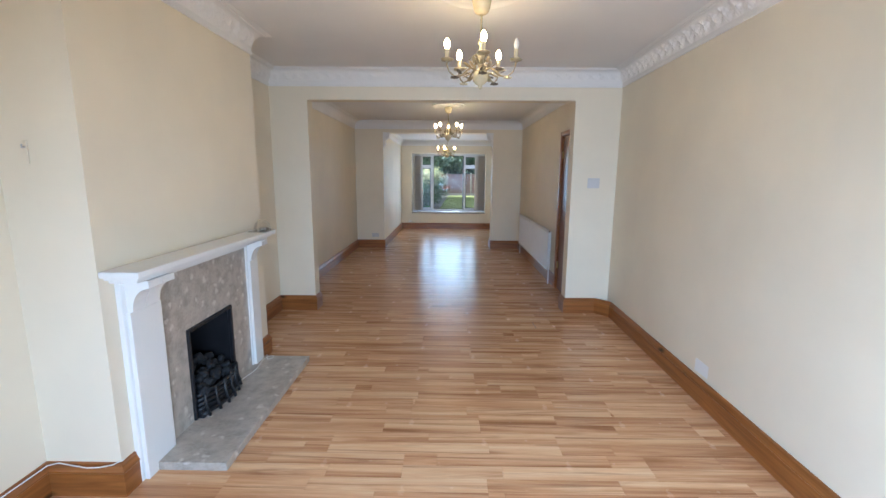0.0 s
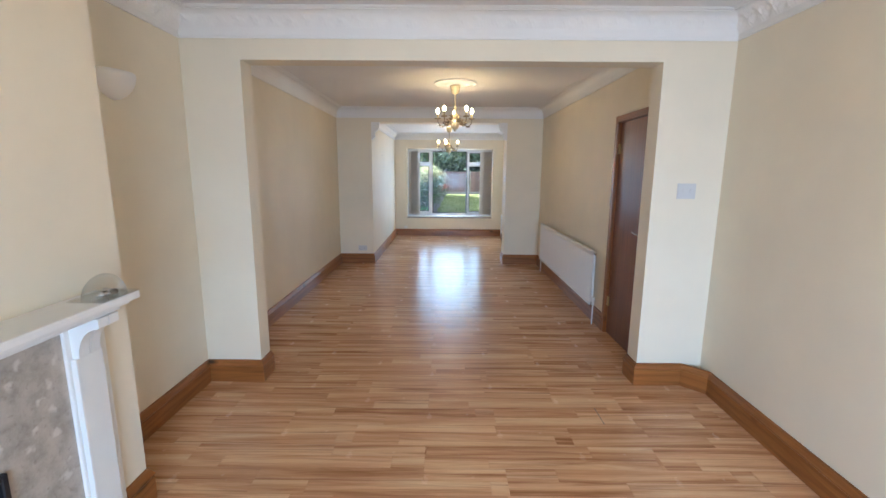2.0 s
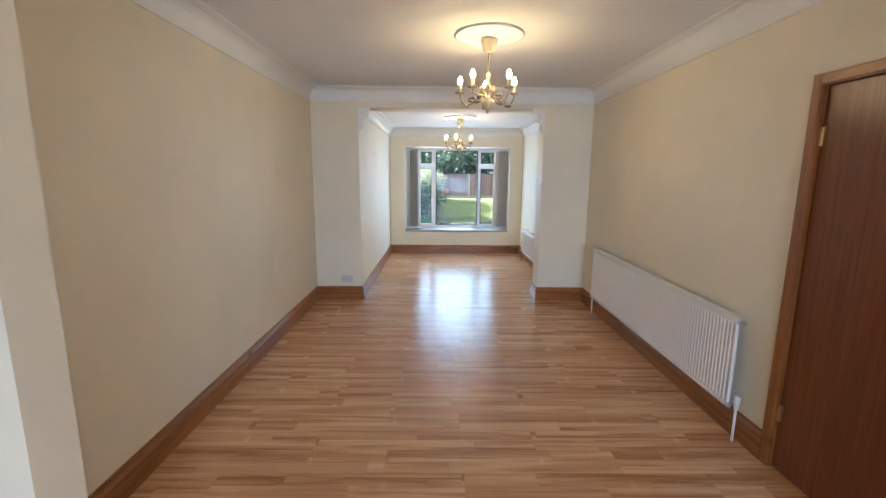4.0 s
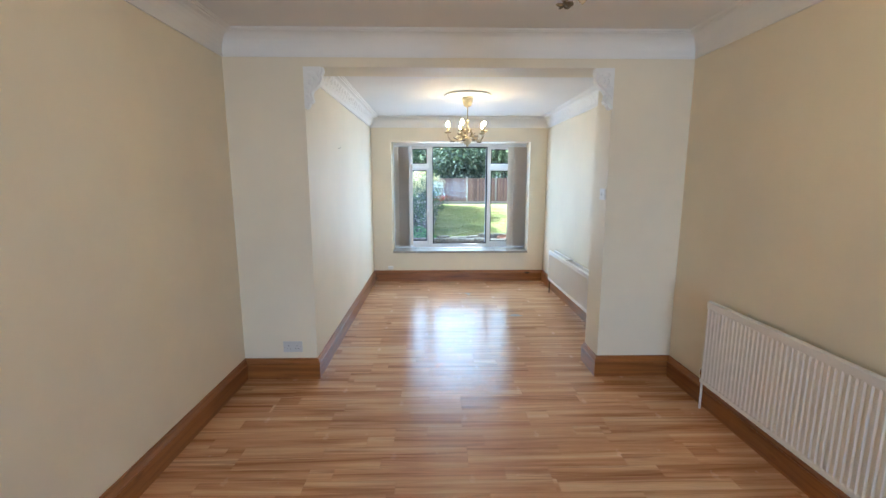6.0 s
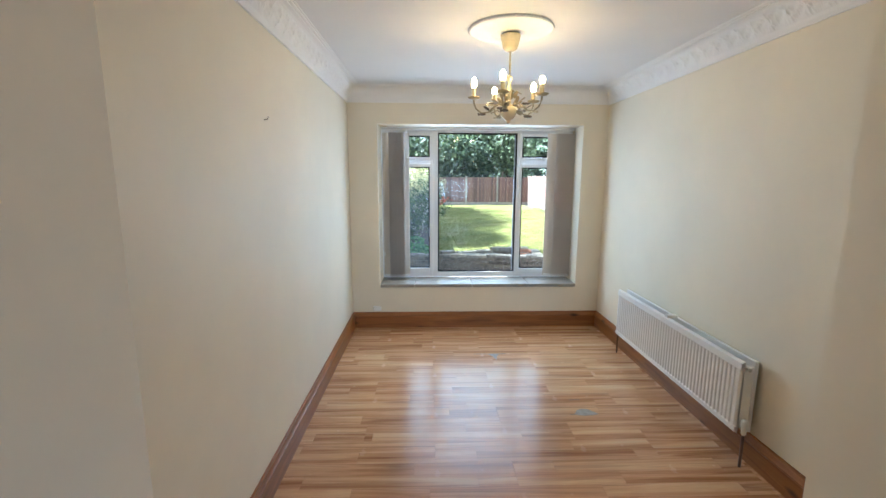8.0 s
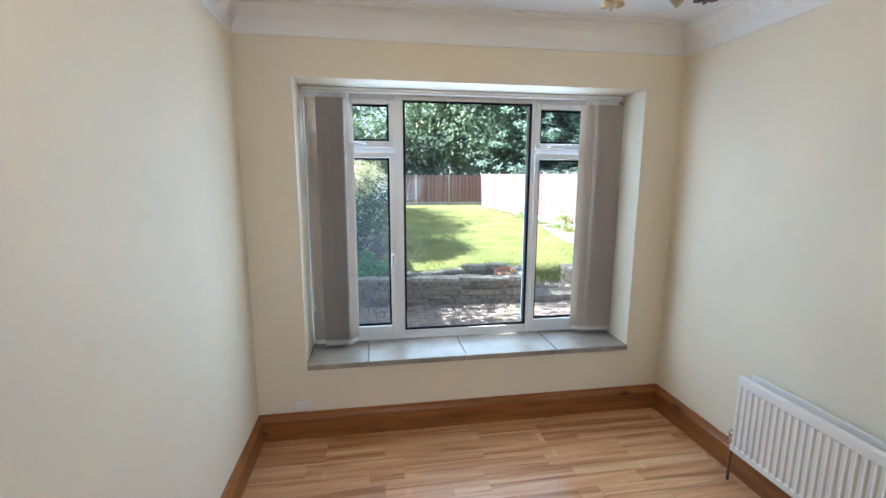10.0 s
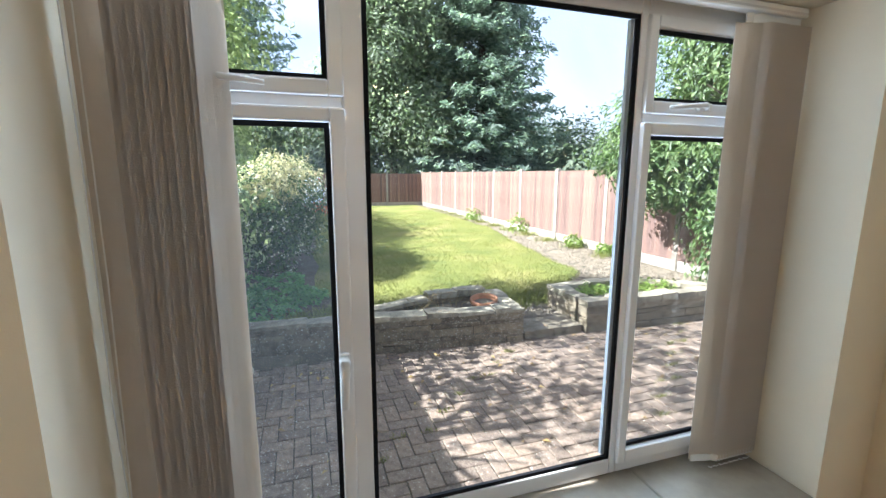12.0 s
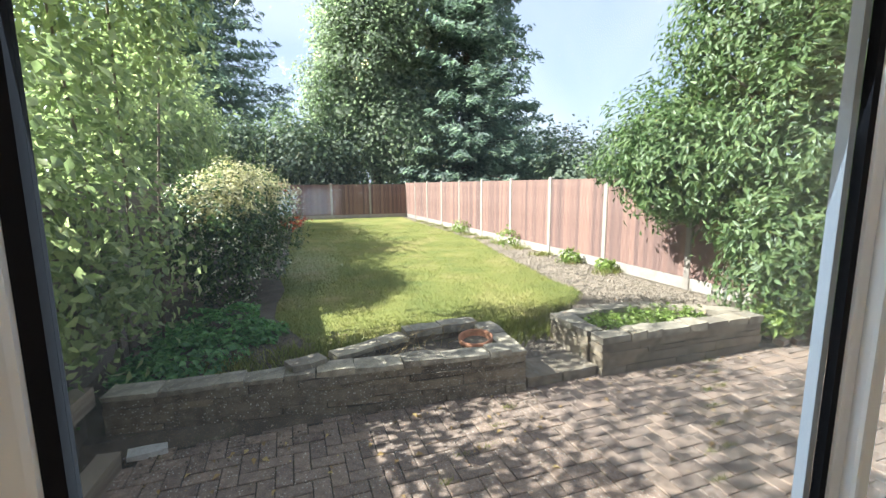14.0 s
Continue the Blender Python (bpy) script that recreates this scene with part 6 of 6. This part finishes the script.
laurel()
tall_shrub()
flowering_bush()
ground_cover()
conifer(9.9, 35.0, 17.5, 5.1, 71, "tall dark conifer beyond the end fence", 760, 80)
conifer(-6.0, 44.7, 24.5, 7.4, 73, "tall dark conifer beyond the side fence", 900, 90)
broad_tree("broadleaf_tree", 4.6, 35.5, 12.0, [(4.4, 35.2, 8.0, 2.8, 2.2, 3.0), (3.0, 35.5, 6.0, 1.8, 1.8, 2.4), (5.4, 34.4, 4.0, 2.2, 1.6, 2.2), (6.6, 34.0, 3.6, 1.6, 1.3, 1.7), (5.0, 35.4, 11.0, 2.0, 2.0, 2.2), (3.6, 35.2, 9.8, 1.8, 1.6, 2.0), (7.2, 34.6, 5.6, 1.7, 1.3, 2.2), (6.6, 35.4, 9.4, 1.8, 1.6, 2.8)], 2300, 26, 0.21, LEAF_TREE_HAZY, 81, "leafy broadleaf tree beyond the end fence")
broad_tree("broadleaf_tree", -0.5, 34.6, 5.5, [(0.6, 34.2, 2.9, 2.2, 1.4, 1.7), (-2.5, 33.8, 2.6, 2.0, 1.2, 1.9), (2.6, 34.2, 2.6, 1.3, 1.0, 1.4)], 800, 16, 0.22, LEAF_FAR, 83, "dark leafy trees behind the end fence")
broad_tree("broadleaf_tree", -3.1, 19.5, 5.0, [(-3.0, 19.6, 1.9, 0.8, 1.2, 1.3), (-3.0, 21.3, 2.3, 0.9, 1.5, 1.6), (-3.3, 23.2, 2.7, 1.1, 2.0, 1.9), (-3.4, 26.0, 2.8, 1.1, 2.2, 1.9), (-3.4, 29.0, 2.8, 1.0, 2.0, 1.9)], 2700, 15, 0.15, LEAF_SHRUB, 85, "leafy trees on the far side of the slatted fence")
# added shadow caster: sparse leaves that break the sun on the paving
broad_tree("broadleaf_tree", -2.75, 13.2, 4.4, [(-2.7, 13.5, 3.9, 0.9, 1.0, 1.1), (-3.0, 12.7, 4.9, 1.0, 1.0, 1.0), (-2.7, 14.0, 4.8, 0.7, 0.6, 0.9)], 230, 11, 0.085, LEAF_SHRUB, 89, "thin leafy tree added beyond the slatted fence to dapple the patio", 0.3, 0.10)
broad_tree("broadleaf_tree", 14.0, 38.0, 6.5, [(12.6, 37.0, 2.8, 3.2, 2.0, 2.6), (17.0, 36.0, 2.6, 3.4, 2.0, 2.5), (20.0, 30.0, 2.8, 3.0, 4.0, 2.6), (14.2, 31.0, 1.9, 2.0, 3.0, 1.9)], 1000, 16, 0.26, LEAF_FAR, 87, "dark hedge trees beyond the fence")


def far_woods():
    rg = np.random.default_rng(91)
    blobs = [(-42 + 7.0 * i, 62 + 6 * math.sin(i * 1.9), 3.4, 5.0, 3.0, 4.2 + 1.2 * math.sin(i * 2.3)) for i in range(15)]
    c, d = clumped(rg, blobs, 2200, 10, 0.5, 0.6, 0.3)
    tagged(leaf_cloud("far_trees", c, d, 0.6, 0.4, LEAF_FAR, None, seed=15), "distant dark trees beyond the gardens", "trees", kind="stuff")


far_woods()

# low weeds at the fence foot
for i, (x, y, s) in enumerate(((5.25, 21.2, 0.34), (5.28, 18.6, 0.20), (5.30, 24.6, 0.30), (5.33, 17.6, 0.16), (4.65, 14.3, 0.22))):
    rg = np.random.default_rng(100 + i)
    c, d = lobes(rg, [(x, y, ZL + s * 0.5, s, s * 1.2, s * 0.9)], 260, 0.3, 0.3)
    w = base("weed_clump", x, y, ZL, "rough green weed clump at the fence foot", "plant", "weeds")
    leaf_cloud("leaves", c[c[:, 2] > ZL] - np.array((x, y, ZL)), d[c[:, 2] > ZL], 0.08, 0.04, LEAF_WEED, w, seed=110 + i)


# weeds in the paving joints and fallen leaves
def in_joints(rg, n):
    k = rg.integers(0, 24, n)
    cx = np.array([(i * 0.731) % 4.2 - 0.4 for i in range(24)])[k] + rg.normal(0, 0.035, n)
    cy = np.array([12.4 + (i * 0.617) % 1.75 for i in range(24)])[k] + rg.normal(0, 0.012, n)
    return np.stack([cx, cy, np.full(n, ZP - 0.004)], 1)


blades("joint_weeds", 900, 17, in_joints, 0.028, GRASS_BLADE, "small weeds growing in the paving joints")
DEAD_LEAF = foliage("fallen_leaf", (0.16, 0.10, 0.04), (0.30, 0.19, 0.07), (0.45, 0.33, 0.13), 0.7, 0.2)
rg = np.random.default_rng(77)
c = np.stack([rg.uniform(-0.9, 4.0, 150), 14.22 - np.abs(rg.normal(0, 0.75, 150)), np.full(150, ZP + 0.010)], 1)
tagged(leaf_cloud("fallen_leaves", c, np.tile((0, 0, 2.6), (len(c), 1)), 0.04, 0.022, DEAD_LEAF, None, seed=19), "dry brown fallen leaves on the paving", "leaves", kind="stuff")

# ---- floor boards ----
floor = base("floor", 0, 0, 0, "beech laminate floor with satin varnish, boards laid across", "floor", kind="structure")
BW, BL = 0.195, 1.29


def board_mesh(x0, x1):
    bm = boxed(x0, x1, 0.0002, BW - 0.0002, -0.014, 0.0)
    me = bpy.data.meshes.new("plank")
    bm.to_mesh(me)
    bm.free()
    me.materials.append(LAMINATE)
    return me


whole = board_mesh(0.0003, BL - 0.0003)
row = 0
y = YF
while y < YE:
    x_lo, x_hi = (XLM - 0.05, 2.05) if y < Y2 - 0.1 else ((B_L - 0.03, XRB + 0.03))
    x = x_lo - (row * 0.43) % BL
    while x < x_hi:
        a, b = max(x, x_lo), min(x + BL, x_hi)
        if b - a > 0.03:
            full = a == x and b == x + BL
            pl = new("plank", whole if full else board_mesh(a - x + 0.0003, b - x - 0.0003))
            pl.parent = floor
            pl.matrix_basis = pose(x, y, 0)
        x += BL
    y += BW
    row += 1

# worn places in the laminate
BARE_BOARD = painted("bare_fibreboard", (0.36, 0.325, 0.265), 0.8, 0.25, 0.3, 30)
part("worn_patch", prism(bmesh.new(), [(0.672, 9.600), (0.70, 9.588), (0.735, 9.580), (0.80, 9.588), (0.838, 9.598), (0.812, 9.628), (0.784, 9.660), (0.742, 9.668), (0.706, 9.650)], 0.0002, 0.0012), BARE_BOARD, floor, "chipped bare patch in the laminate")
part("worn_patch", prism(bmesh.new(), [(0.222, 10.616), (0.262, 10.560), (0.282, 10.480), (0.292, 10.548), (0.322, 10.616)], 0.0002, 0.0012), BARE_BOARD, floor, "chipped bare patch in the laminate")
for x0, x1, y0, y1 in ((0.10, 0.386, 10.614, 10.624), (0.694, 0.775, 9.786, 9.793), (1.109, 1.114, 3.302, 3.490), (0.640, 0.70, 9.596, 9.602)):
    part("open_joint", boxed(x0, x1, y0, y1, 0.0002, 0.0009), TARNISHED, floor, "dark open joint")
